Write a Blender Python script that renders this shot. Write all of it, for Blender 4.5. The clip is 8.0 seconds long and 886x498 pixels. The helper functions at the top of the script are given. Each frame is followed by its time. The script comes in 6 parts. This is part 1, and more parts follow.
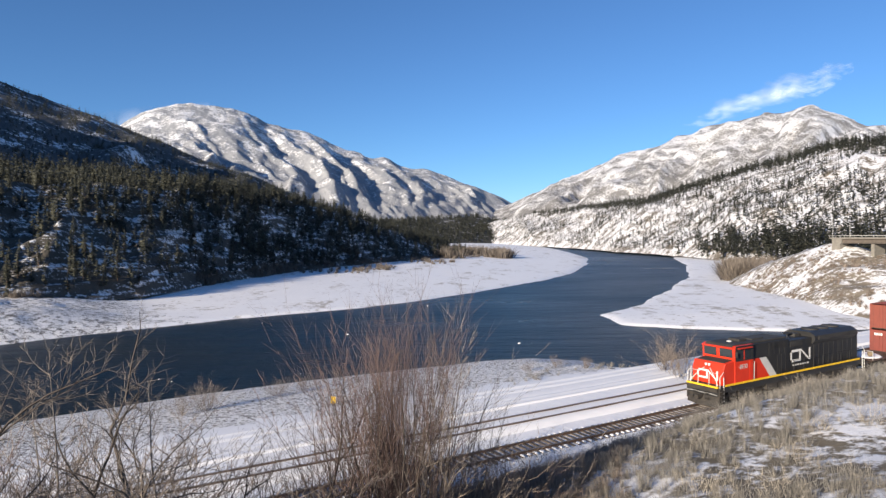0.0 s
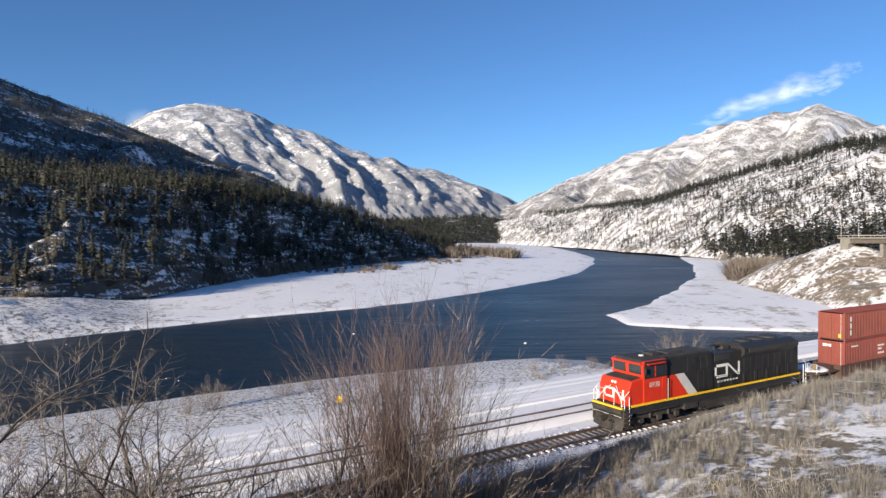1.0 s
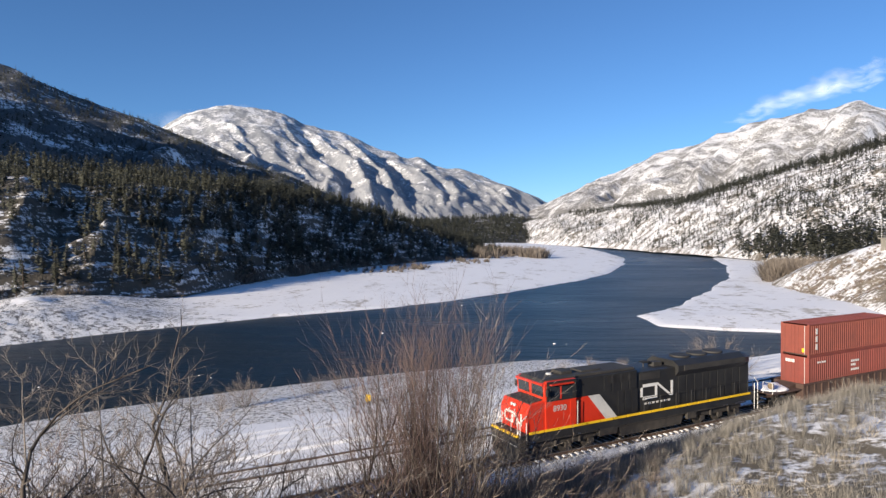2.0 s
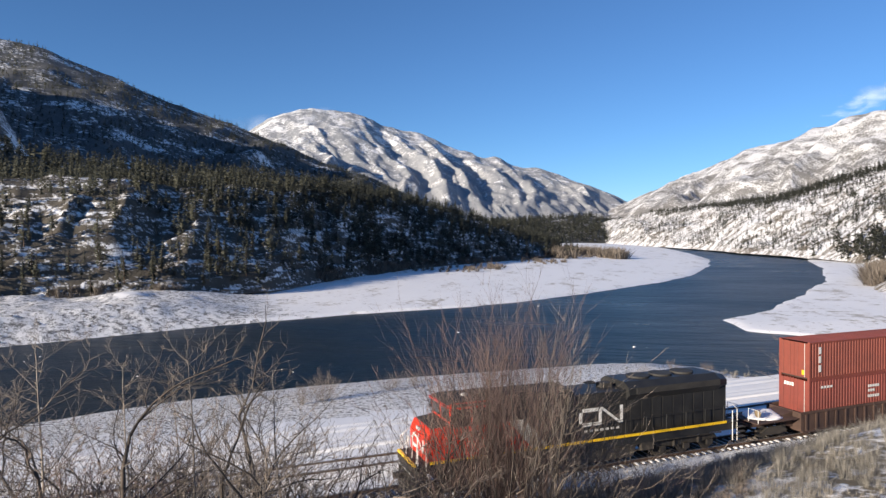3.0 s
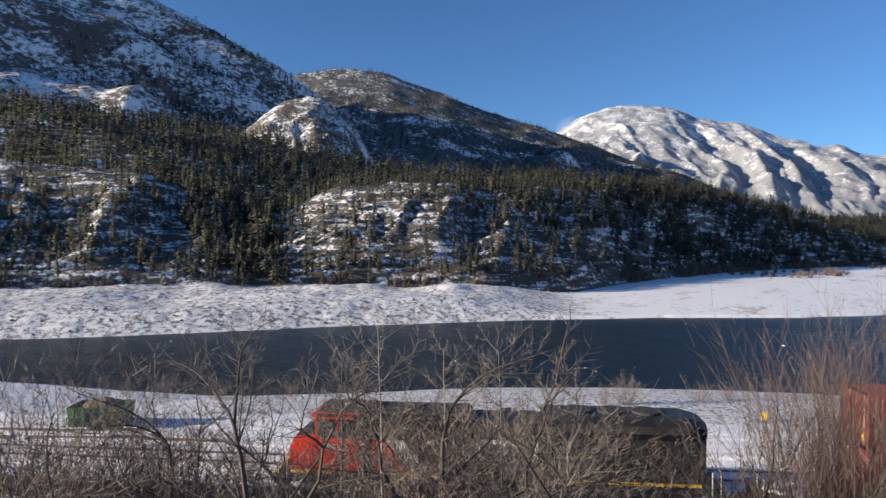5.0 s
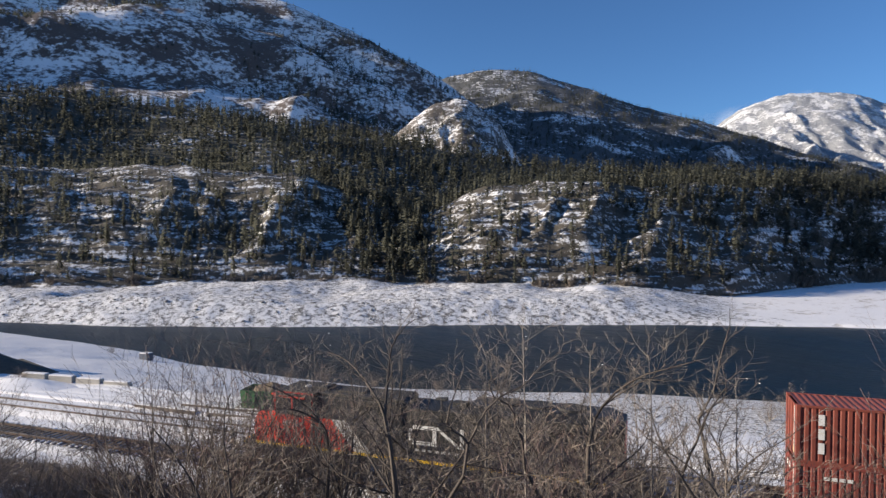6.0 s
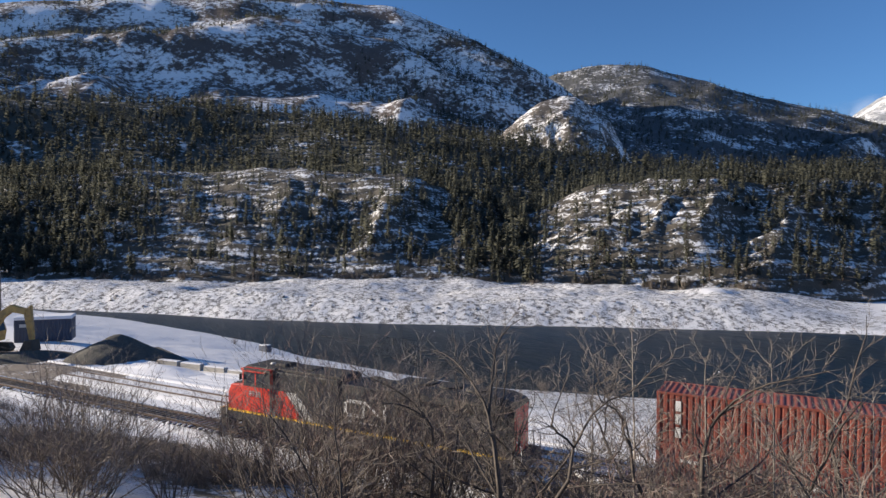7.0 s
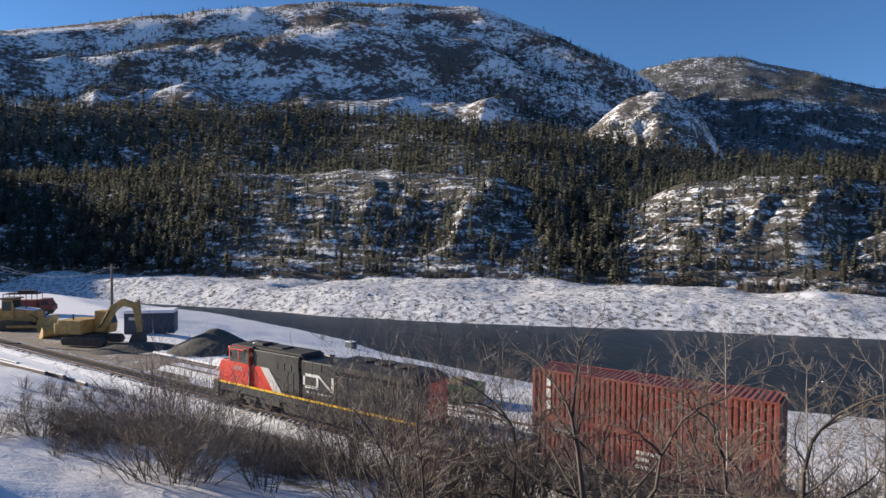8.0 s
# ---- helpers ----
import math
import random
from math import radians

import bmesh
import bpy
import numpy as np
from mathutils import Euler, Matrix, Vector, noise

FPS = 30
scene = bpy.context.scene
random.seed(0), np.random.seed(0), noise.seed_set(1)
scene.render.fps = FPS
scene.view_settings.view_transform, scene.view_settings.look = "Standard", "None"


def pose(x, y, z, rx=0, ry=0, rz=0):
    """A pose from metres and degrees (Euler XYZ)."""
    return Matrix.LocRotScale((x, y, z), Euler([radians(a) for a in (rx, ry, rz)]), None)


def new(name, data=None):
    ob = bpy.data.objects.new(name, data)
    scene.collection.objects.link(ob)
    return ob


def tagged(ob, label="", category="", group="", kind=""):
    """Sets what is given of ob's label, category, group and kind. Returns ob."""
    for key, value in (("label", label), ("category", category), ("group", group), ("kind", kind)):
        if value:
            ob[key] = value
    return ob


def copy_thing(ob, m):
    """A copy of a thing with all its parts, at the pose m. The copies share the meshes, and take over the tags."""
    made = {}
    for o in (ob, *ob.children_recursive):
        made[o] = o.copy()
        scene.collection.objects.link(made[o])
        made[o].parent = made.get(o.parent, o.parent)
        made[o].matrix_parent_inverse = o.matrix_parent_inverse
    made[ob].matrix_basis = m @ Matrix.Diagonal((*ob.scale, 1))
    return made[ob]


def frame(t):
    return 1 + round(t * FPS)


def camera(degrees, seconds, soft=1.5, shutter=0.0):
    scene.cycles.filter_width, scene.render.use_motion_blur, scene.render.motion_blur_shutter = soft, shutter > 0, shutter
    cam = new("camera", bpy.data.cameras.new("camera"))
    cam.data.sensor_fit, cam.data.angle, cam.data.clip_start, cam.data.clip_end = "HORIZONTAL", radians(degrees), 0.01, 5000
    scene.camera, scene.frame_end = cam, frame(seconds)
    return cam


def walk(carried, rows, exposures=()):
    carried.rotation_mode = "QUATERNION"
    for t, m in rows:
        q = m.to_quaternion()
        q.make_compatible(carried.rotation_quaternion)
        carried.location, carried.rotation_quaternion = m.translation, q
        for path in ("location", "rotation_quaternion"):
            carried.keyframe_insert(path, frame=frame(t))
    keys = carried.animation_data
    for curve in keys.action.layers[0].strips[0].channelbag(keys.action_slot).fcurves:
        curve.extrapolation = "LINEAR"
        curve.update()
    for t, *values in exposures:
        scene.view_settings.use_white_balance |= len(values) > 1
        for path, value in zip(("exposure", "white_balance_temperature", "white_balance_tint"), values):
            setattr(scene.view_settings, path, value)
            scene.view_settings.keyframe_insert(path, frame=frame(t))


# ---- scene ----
CAM_Z = 13.7
cam = camera(69.3, 8.0, soft=1.4, shutter=0.14)
TURNS = [(0.0, 0.0, -1.2, 0.5), (0.5, 0.07, -1.2, 0.5), (1.0, 0.54, -1.21, 0.5), (2.5, 5.85, -1.2, 0.37),
         (3.0, 9.88, -1.19, 0.27), (3.5, 14.66, -1.17, 0.2), (4.0, 20.92, -1.17, 0.08), (4.5, 28.46, -1.19, -0.04),
         (5.0, 36.66, -1.22, -0.14), (6.5, 54.57, -1.35, -0.33), (7.0, 58.99, -1.4, -0.39), (7.5, 63.03, -1.44, -0.42),
         (8.0, 66.36, -1.47, -0.46)]
walk(cam, [(t, pose(0, 0, CAM_Z, 90 + p, r, y)) for t, y, p, r in TURNS],
     exposures=[(0.0, 0.72), (4.0, 0.70), (8.0, 0.72)])

# ---- light ----
SUN_AZ, SUN_EL = 141.0, 15.3
world = bpy.data.worlds.new("world")
scene.world = world
world.use_nodes = True
wn = world.node_tree
sky = wn.nodes.new("ShaderNodeTexSky")
sky.sky_type = "NISHITA"
sky.sun_disc = False
sky.sun_elevation, sky.sun_rotation = radians(SUN_EL), radians(-SUN_AZ)
sky.altitude, sky.air_density, sky.dust_density, sky.ozone_density = 1500, 1.0, 0.05, 6.2
wn.links.new(sky.outputs[0], wn.nodes["Background"].inputs[0])
wn.nodes["Background"].inputs[1].default_value = 0.089
sun = new("sun", bpy.data.lights.new("sun", "SUN"))
sun.data.energy, sun.data.angle, sun.data.color = 5.0, radians(0.5), (1.0, 0.88, 0.72)
TO_SUN = Vector((-math.sin(radians(SUN_AZ)) * math.cos(radians(SUN_EL)), math.cos(radians(SUN_AZ)) * math.cos(radians(SUN_EL)), math.sin(radians(SUN_EL))))
sun.matrix_basis = Matrix.Translation((0, 0, 60)) @ TO_SUN.to_track_quat("Z", "Y").to_matrix().to_4x4()


# ---- materials ----
def node_material(name, build, rough=0.8, metal=0.0):
    m = bpy.data.materials.new(name)
    m.use_nodes = True
    nt = m.node_tree
    bsdf = nt.nodes["Principled BSDF"]
    bsdf.inputs["Roughness"].default_value = rough
    bsdf.inputs["Metallic"].default_value = metal
    build(nt, bsdf)
    return m


def add_noise(nt, scale, detail=4.0, rough=0.6, coords="Object", stretch=None):
    tc = nt.nodes.new("ShaderNodeTexCoord")
    n = nt.nodes.new("ShaderNodeTexNoise")
    n.inputs["Scale"].default_value = scale
    n.inputs["Detail"].default_value = detail
    n.inputs["Roughness"].default_value = rough
    if stretch:
        mp = nt.nodes.new("ShaderNodeMapping")
        mp.inputs["Scale"].default_value = stretch
        nt.links.new(tc.outputs[coords], mp.inputs[0])
        nt.links.new(mp.outputs[0], n.inputs["Vector"])
    else:
        nt.links.new(tc.outputs[coords], n.inputs["Vector"])
    return n.outputs["Fac"]


def ramp(nt, fac, *stops):
    r = nt.nodes.new("ShaderNodeValToRGB")
    while len(r.color_ramp.elements) < len(stops):
        r.color_ramp.elements.new(0.5)
    for e, (p, c) in zip(r.color_ramp.elements, stops):
        e.position = p
        e.color = (c, c, c, 1) if isinstance(c, (int, float)) else (*c, 1)
    nt.links.new(fac, r.inputs[0])
    return r.outputs[0]


def mix(nt, fac, a, b, kind="MIX"):
    n = nt.nodes.new("ShaderNodeMix")
    n.data_type, n.blend_type = "RGBA", kind
    for sock, v in ((n.inputs[0], fac), (n.inputs[6], a), (n.inputs[7], b)):
        if isinstance(v, bpy.types.NodeSocket):
            nt.links.new(v, sock)
        elif isinstance(v, tuple):
            sock.default_value = (*v, 1)
        else:
            sock.default_value = v
    return n.outputs[2]


def calc(nt, op, a, b):
    n = nt.nodes.new("ShaderNodeMath")
    n.operation = op
    for sock, v in zip(n.inputs, (a, b)):
        if isinstance(v, bpy.types.NodeSocket):
            nt.links.new(v, sock)
        else:
            sock.default_value = v
    return n.outputs[0]


def bump(nt, bsdf, height, strength=0.5, distance=0.1):
    b = nt.nodes.new("ShaderNodeBump")
    b.inputs["Strength"].default_value = strength
    b.inputs["Distance"].default_value = distance
    nt.links.new(height, b.inputs["Height"])
    nt.links.new(b.outputs[0], bsdf.inputs["Normal"])


def random_value(nt, kind="object"):
    if kind == "object":
        return nt.nodes.new("ShaderNodeObjectInfo").outputs["Random"]
    return nt.nodes.new("ShaderNodeNewGeometry").outputs["Random Per Island"]


def varied(name, a, b, scale=3.0, rough=0.8, metal=0.0, bump_strength=0.2, bump_distance=0.02, spread=None, rough_var=0.1, stretch=None):
    """Two colours mixed by noise at two scales, with relief; spread varies brightness from piece to piece."""
    def build(nt, bsdf):
        n1 = add_noise(nt, scale, 5, stretch=stretch)
        n2 = add_noise(nt, scale * 7.3, 3, stretch=stretch)
        f = calc(nt, "ADD", calc(nt, "MULTIPLY", n1, 0.65), calc(nt, "MULTIPLY", n2, 0.35))
        col = mix(nt, ramp(nt, f, (0.36, 0.0), (0.64, 1.0)), a, b)
        if spread:
            v = calc(nt, "ADD", calc(nt, "MULTIPLY", random_value(nt, spread), 0.7), 0.65)
            col = mix(nt, 1.0, col, v, "MULTIPLY")
        nt.links.new(col, bsdf.inputs["Base Color"])
        r = calc(nt, "ADD", calc(nt, "MULTIPLY", n1, 2 * rough_var), rough - rough_var)
        nt.links.new(r, bsdf.inputs["Roughness"])
        bump(nt, bsdf, f, bump_strength, bump_distance)
    return node_material(name, build, rough, metal)


def snow_over(name, under_a, under_b, cover, patch, fine, snow=(0.93, 0.915, 0.915), relief=0.6, relief_d=0.4, upright=0.0, streak=None, treeline=None):
    """Snow with the ground showing through in patches of two sizes; cover 0..1 is the share of snow."""
    def build(nt, bsdf):
        n1 = add_noise(nt, patch, 6, 0.65, stretch=streak)
        n2 = add_noise(nt, fine, 4, 0.7)
        f = calc(nt, "ADD", calc(nt, "MULTIPLY", n1, 0.55), calc(nt, "MULTIPLY", n2, 0.45))
        if upright:
            g = nt.nodes.new("ShaderNodeNewGeometry")
            sp = nt.nodes.new("ShaderNodeSeparateXYZ")
            nt.links.new(g.outputs["Normal"], sp.inputs[0])
            f = calc(nt, "ADD", f, calc(nt, "MULTIPLY", calc(nt, "SUBTRACT", 0.85, sp.outputs[2]), upright))
        if treeline:
            tc = nt.nodes.new("ShaderNodeTexCoord")
            sz = nt.nodes.new("ShaderNodeSeparateXYZ")
            nt.links.new(tc.outputs["Object"], sz.inputs[0])
            mr = nt.nodes.new("ShaderNodeMapRange")
            mr.inputs[1].default_value, mr.inputs[2].default_value, mr.inputs[3].default_value, mr.inputs[4].default_value = treeline[0], treeline[1], treeline[2], 0.0
            nt.links.new(sz.outputs[2], mr.inputs[0])
            f = calc(nt, "ADD", f, mr.outputs[0])
        edge = 0.30 + 0.42 * cover
        bare = ramp(nt, f, (edge - 0.035, 0.0), (edge + 0.035, 1.0))
        under = mix(nt, add_noise(nt, fine * 0.6, 4), under_a, under_b)
        tint = mix(nt, add_noise(nt, patch * 2.2, 3), tuple(c * 0.93 for c in snow), snow)
        nt.links.new(mix(nt, bare, tint, under), bsdf.inputs["Base Color"])
        nt.links.new(ramp(nt, bare, (0.0, 0.55), (1.0, 0.9)), bsdf.inputs["Roughness"])
        bump(nt, bsdf, calc(nt, "SUBTRACT", calc(nt, "MULTIPLY", n2, 0.7), calc(nt, "MULTIPLY", bare, 0.3)), relief, relief_d)
    return node_material(name, build)


def water_material():
    def build(nt, bsdf):
        n1 = add_noise(nt, 0.11, 5, 0.62, stretch=(0.45, 1.5, 1))
        n2 = add_noise(nt, 0.8, 6, 0.7, stretch=(0.6, 1.4, 1))
        n3 = add_noise(nt, 0.018, 4, 0.6, stretch=(0.5, 1.3, 1))
        col = mix(nt, ramp(nt, n3, (0.36, 0.0), (0.66, 1.0)), (0.009, 0.013, 0.012), (0.007, 0.023, 0.042))
        nt.links.new(col, bsdf.inputs["Base Color"])
        bsdf.inputs["IOR"].default_value = 1.33
        bsdf.inputs["Specular IOR Level"].default_value = 0.19
        nt.links.new(ramp(nt, n3, (0.35, 0.26), (0.65, 0.36)), bsdf.inputs["Roughness"])
        calm = ramp(nt, n3, (0.36, 0.55), (0.62, 1.0))
        h = calc(nt, "MULTIPLY", calc(nt, "ADD", calc(nt, "MULTIPLY", n1, 1.5), calc(nt, "MULTIPLY", n2, 0.35)), calm)
        bump(nt, bsdf, h, 1.0, 0.9)
    return node_material("river_water", build, 0.1)


M_WATER = water_material()
M_NEAR = snow_over("snowy_terrace", (0.10, 0.085, 0.07), (0.20, 0.17, 0.13), 0.80, 0.12, 1.3, relief=0.6, relief_d=0.15)
M_SLOPE = snow_over("grassy_snow_slope", (0.09, 0.075, 0.055), (0.24, 0.20, 0.14), 0.45, 0.22, 1.6, relief=0.8, relief_d=0.15)
M_DIRT = snow_over("churned_yard_earth", (0.15, 0.12, 0.095), (0.32, 0.265, 0.21), 0.26, 0.35, 2.2, relief=0.9, relief_d=0.15)
M_STONY = snow_over("stony_snow", (0.10, 0.098, 0.095), (0.26, 0.245, 0.23), 0.55, 2.4, 3.4, relief=1.0, relief_d=0.25)
M_FARBANK = snow_over("rocky_snow_bank", (0.08, 0.076, 0.074), (0.18, 0.17, 0.165), 0.54, 0.6, 3.0, relief=1.0, relief_d=0.5)
M_BEACH = snow_over("wind_packed_snow", (0.30, 0.26, 0.22), (0.60, 0.575, 0.55), 0.66, 0.05, 0.35, relief=0.7, relief_d=0.35, streak=(1.8, 0.6, 1))
M_FOREST_FLOOR = snow_over("snowy_forest_floor", (0.045, 0.042, 0.032), (0.12, 0.10, 0.08), 0.37, 0.10, 0.55, relief=0.9, relief_d=0.8, streak=(0.7, 0.7, 4.0))
M_BENCH = snow_over("dark_forest_floor", (0.05, 0.05, 0.036), (0.09, 0.08, 0.062), 0.26, 0.02, 0.16, relief=0.7, relief_d=1.5)
M_BIG = snow_over("snowy_mountain_rock", (0.07, 0.055, 0.048), (0.15, 0.115, 0.10), 0.45, 0.009, 0.10, relief=0.9, relief_d=4.0, streak=(1, 1, 1.4))
M_KNOB = snow_over("snowy_rock_knoll", (0.05, 0.045, 0.04), (0.15, 0.125, 0.105), 0.43, 0.03, 0.22, relief=0.9, relief_d=3.0)
M_DARK = snow_over("wooded_mountain", (0.055, 0.058, 0.06), (0.11, 0.11, 0.11), 0.33, 0.010, 0.09, relief=0.9, relief_d=6.0)
# ground colour pale and bluish: frosted forest, plus distance haze put into the colour
M_RANGE = snow_over("alpine_snow_rock_hazy", (0.24, 0.25, 0.27), (0.42, 0.42, 0.43), 0.47, 0.012, 0.07, relief=1.0, relief_d=14.0, treeline=(40, 600, 0.11))
# sunlit copy for the right mountain: warmer, darker ground without the haze
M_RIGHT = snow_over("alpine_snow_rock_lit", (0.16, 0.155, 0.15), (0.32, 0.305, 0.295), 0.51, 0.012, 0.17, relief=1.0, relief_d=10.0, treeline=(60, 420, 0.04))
M_SPARSE = snow_over("snowy_dry_slope", (0.085, 0.07, 0.05), (0.24, 0.20, 0.15), 0.53, 0.05, 0.3, relief=0.8, relief_d=2.0)
M_BANK = snow_over("rocky_embankment", (0.10, 0.082, 0.066), (0.30, 0.25, 0.185), 0.46, 0.10, 0.6, relief=0.8, relief_d=0.8)
M_NEEDLE = varied("pine_needles", (0.10, 0.106, 0.082), (0.15, 0.15, 0.118), 0.12, 0.85, spread="island")
M_NEEDLE_OB = varied("pine_needles_near", (0.10, 0.106, 0.082), (0.15, 0.15, 0.118), 0.8, 0.85, spread="object")


def let_light_through(m, share):
    """Thin needles pass part of the light on."""
    nt = m.node_tree
    bsdf, out = nt.nodes["Principled BSDF"], nt.nodes["Material Output"]
    tr, mx = nt.nodes.new("ShaderNodeBsdfTranslucent"), nt.nodes.new("ShaderNodeMixShader")
    nt.links.new(bsdf.inputs["Base Color"].links[0].from_socket, tr.inputs[0])
    mx.inputs[0].default_value = share
    nt.links.new(bsdf.outputs[0], mx.inputs[1])
    nt.links.new(tr.outputs[0], mx.inputs[2])
    nt.links.new(mx.outputs[0], out.inputs[0])


let_light_through(M_NEEDLE, 0.5)
let_light_through(M_NEEDLE_OB, 0.5)
M_BARK = varied("pine_bark", (0.07, 0.045, 0.03), (0.15, 0.095, 0.065), 4.0, 0.9)


# ---- terrain arithmetic ----
def vnoise(x, y, seed):
    xi, yi = np.floor(x).astype(np.int64), np.floor(y).astype(np.int64)
    fx, fy = x - xi, y - yi
    fx, fy = fx * fx * (3 - 2 * fx), fy * fy * (3 - 2 * fy)

    def h(i, j):
        v = (i * 374761393 + j * 668265263 + seed * 974634541) & 0xFFFFFFFF
        v = ((v ^ (v >> 13)) * 1274126177) & 0xFFFFFFFF
        return ((v ^ (v >> 16)) & 0xFFFFFF) / 0xFFFFFF
    return (h(xi, yi) * (1 - fx) + h(xi + 1, yi) * fx) * (1 - fy) + (h(xi, yi + 1) * (1 - fx) + h(xi + 1, yi + 1) * fx) * fy


def fbm(x, y, size, octaves=4, seed=0, ridged=False):
    """Fractal noise, about -1..1 (ridged: 0..1), with features of the given size in metres."""
    out, amp, tot = 0.0, 1.0, 0.0
    for o in range(octaves):
        k = 2.03 ** o / size
        n = vnoise(x * k + 17.3 * o, y * k - 9.1 * o, seed + o) * 2 - 1
        out = out + amp * (1 - abs(n) if ridged else n)
        tot, amp = tot + amp, amp * 0.5
    return out / tot


def smooth(a, b, x):
    t = np.clip((x - a) / (b - a), 0, 1)
    return t * t * (3 - 2 * t)


def eye_polar(az, r):
    a = np.radians(az)
    return -np.sin(a) * r, np.cos(a) * r


WATER_Z, FLAT_Z = -11.0, -0.45
TRACK_AZ, TRACK_V = -58.9, 32.8
D = np.array((-math.sin(radians(TRACK_AZ)), math.cos(radians(TRACK_AZ))))
N = np.array((-D[1], D[0]))
# the river's outline in plan: the bank by the railway, then the far bank, then the beach
SHORE_NEAR = [(125, 150), (88, 139), (44, 117), (34, 113), (27, 123), (7, 123), (-18, 110), (-38, 99), (-55, 86), (-70, 70), (-84, 57), (-104, 48),
              (-119, 42), (-140, 38), (-167, 28), (-195, 16), (-212, -6), (-228, -36), (-300, -110), (-430, -225)]
SHORE_FAR = [(-480, -170), (-350, -88), (-264, -34), (-233, 0), (-206, 27), (-182, 46), (-156, 78), (-122, 127), (-97, 158), (-62, 195), (-28, 220), (-5, 249), (25, 296), (53, 344),
             (80, 401), (119, 528), (150, 667), (180, 945), (204, 1316), (194, 1900)]
SHORE_BEACH = [(353, 2200), (385, 1640), (306, 1098), (270, 774), (188, 495), (140, 366), (104, 291), (68, 222), (48, 195), (48, 173), (61, 166), (86, 159), (115, 163)]
SHORE = np.array(SHORE_NEAR + SHORE_FAR + SHORE_BEACH, float)


def shore_distance(x, y):
    """Distance to the waterline (negative in the river) and which bank is nearest: 0 railway, 1 far, 2 beach."""
    x, y = np.asarray(x, float), np.asarray(y, float)
    best, which, inside = np.full(x.shape, 1e9), np.zeros(x.shape, int), np.zeros(x.shape, bool)
    n = len(SHORE)
    for i in range(n):
        ax, ay = SHORE[i]
        bx, by = SHORE[(i + 1) % n]
        dx, dy = bx - ax, by - ay
        t = np.clip(((x - ax) * dx + (y - ay) * dy) / (dx * dx + dy * dy), 0, 1)
        dist = np.hypot(x - ax - t * dx, y - ay - t * dy)
        near = dist < best
        best = np.where(near, dist, best)
        which = np.where(near, 0 if i < len(SHORE_NEAR) - 1 else 1 if i < len(SHORE_NEAR) + len(SHORE_FAR) - 1 else 2, which)
        cross = ((ay > y) != (by > y)) & (x < (bx - ax) * (y - ay) / (by - ay + 1e-9) + ax)
        inside ^= cross
    return np.where(inside, -best, best), which


def ground_z(x, y):
    x, y = np.asarray(x, float), np.asarray(y, float)
    r, az = np.hypot(x, y), np.degrees(np.arctan2(-x, y))
    sd, which = shore_distance(x, y)
    sd = sd + fbm(x, y, 14, 4, 3) * np.clip(r / 160, 0.4, 3.0)
    s, v = x * D[0] + y * D[1], x * N[0] + y * N[1]
    rough = fbm(x, y, 3.0, 3, 8)
    # railway side: a gentle stony slope up to the flat terrace
    near = np.minimum(FLAT_Z, WATER_Z + 0.5 * smooth(0, 1.5, sd) + 0.21 * sd)
    near = np.minimum(near, FLAT_Z - 0.09 * np.clip(v - 47, 0, None) * smooth(62, 50, az))
    near = np.where(sd > 0, np.maximum(near, WATER_Z + 0.3), near)
    near = near + 0.12 * rough * smooth(-9.5, -6, -np.abs(near + 5.5) - 4) + 0.05 * fbm(x, y, 9, 3, 5) * smooth(46, 52, v)
    left = np.interp(v, (-60, 0, 3, 6, 12, 20, 26, 29.3), (14, 12.1, 10.0, 6.8, 4.2, 2.2, 0.6, FLAT_Z))
    right = np.interp(v, (-60, 0, 3, 6, 10, 20, 23, 29.3), (14, 12.1, 10.6, 7.6, 6.1, 5.15, 3.3, FLAT_Z))
    k = smooth(2, 38, s)
    hill = left * (1 - k) + right * k
    lump = (fbm(x, y, 5, 4, 11) * 0.35) * smooth(29, 25, v) * smooth(1.5, 5, r)
    near = np.where(v < 29.3, hill + lump, near)
    # far bank: a steep rocky bank below the woods, a broad beach upstream
    steep = smooth(24, 36, az)
    hump = 1.0 + 0.42 * fbm(x, y, 26, 3, 24)
    rocky = np.minimum(0.42 * sd, (5.3 + 0.02 * sd) * hump) + (0.45 * fbm(x, y, 6, 4, 21) + 0.3 * fbm(x, y, 2.6, 2, 26)) * smooth(0, 3, sd)
    beach = np.minimum(0.6 * smooth(0, 2, sd) + 0.035 * sd, 5 + 0.004 * sd) + 0.12 * fbm(x, y, 12, 3, 22)
    far = WATER_Z + rocky * steep + beach * (1 - steep)
    sand = WATER_Z + np.minimum(0.5 * smooth(0, 1.5, sd) + 0.035 * sd, 6 + 0.002 * sd) + 0.15 * fbm(x, y, 15, 3, 23)
    z = np.where(which == 0, near, np.where(which == 1, far, sand))
    bed = WATER_Z - 0.05 - np.minimum(0.25 * -sd, 3)
    return np.where(sd < 0, bed, z)


def mesh_np(name, verts, faces):
    """A mesh from arrays: faces is (n, 3) or (n, 4)."""
    verts, faces = np.ascontiguousarray(verts, np.float32), np.ascontiguousarray(faces, np.int32)
    me = bpy.data.meshes.new(name)
    me.vertices.add(len(verts))
    me.vertices.foreach_set("co", verts.ravel())
    k = faces.shape[1]
    me.loops.add(faces.size)
    me.loops.foreach_set("vertex_index", faces.ravel())
    me.polygons.add(len(faces))
    me.polygons.foreach_set("loop_start", np.arange(len(faces), dtype=np.int32) * k)
    me.update(calc_edges=True)
    me.validate()
    return me


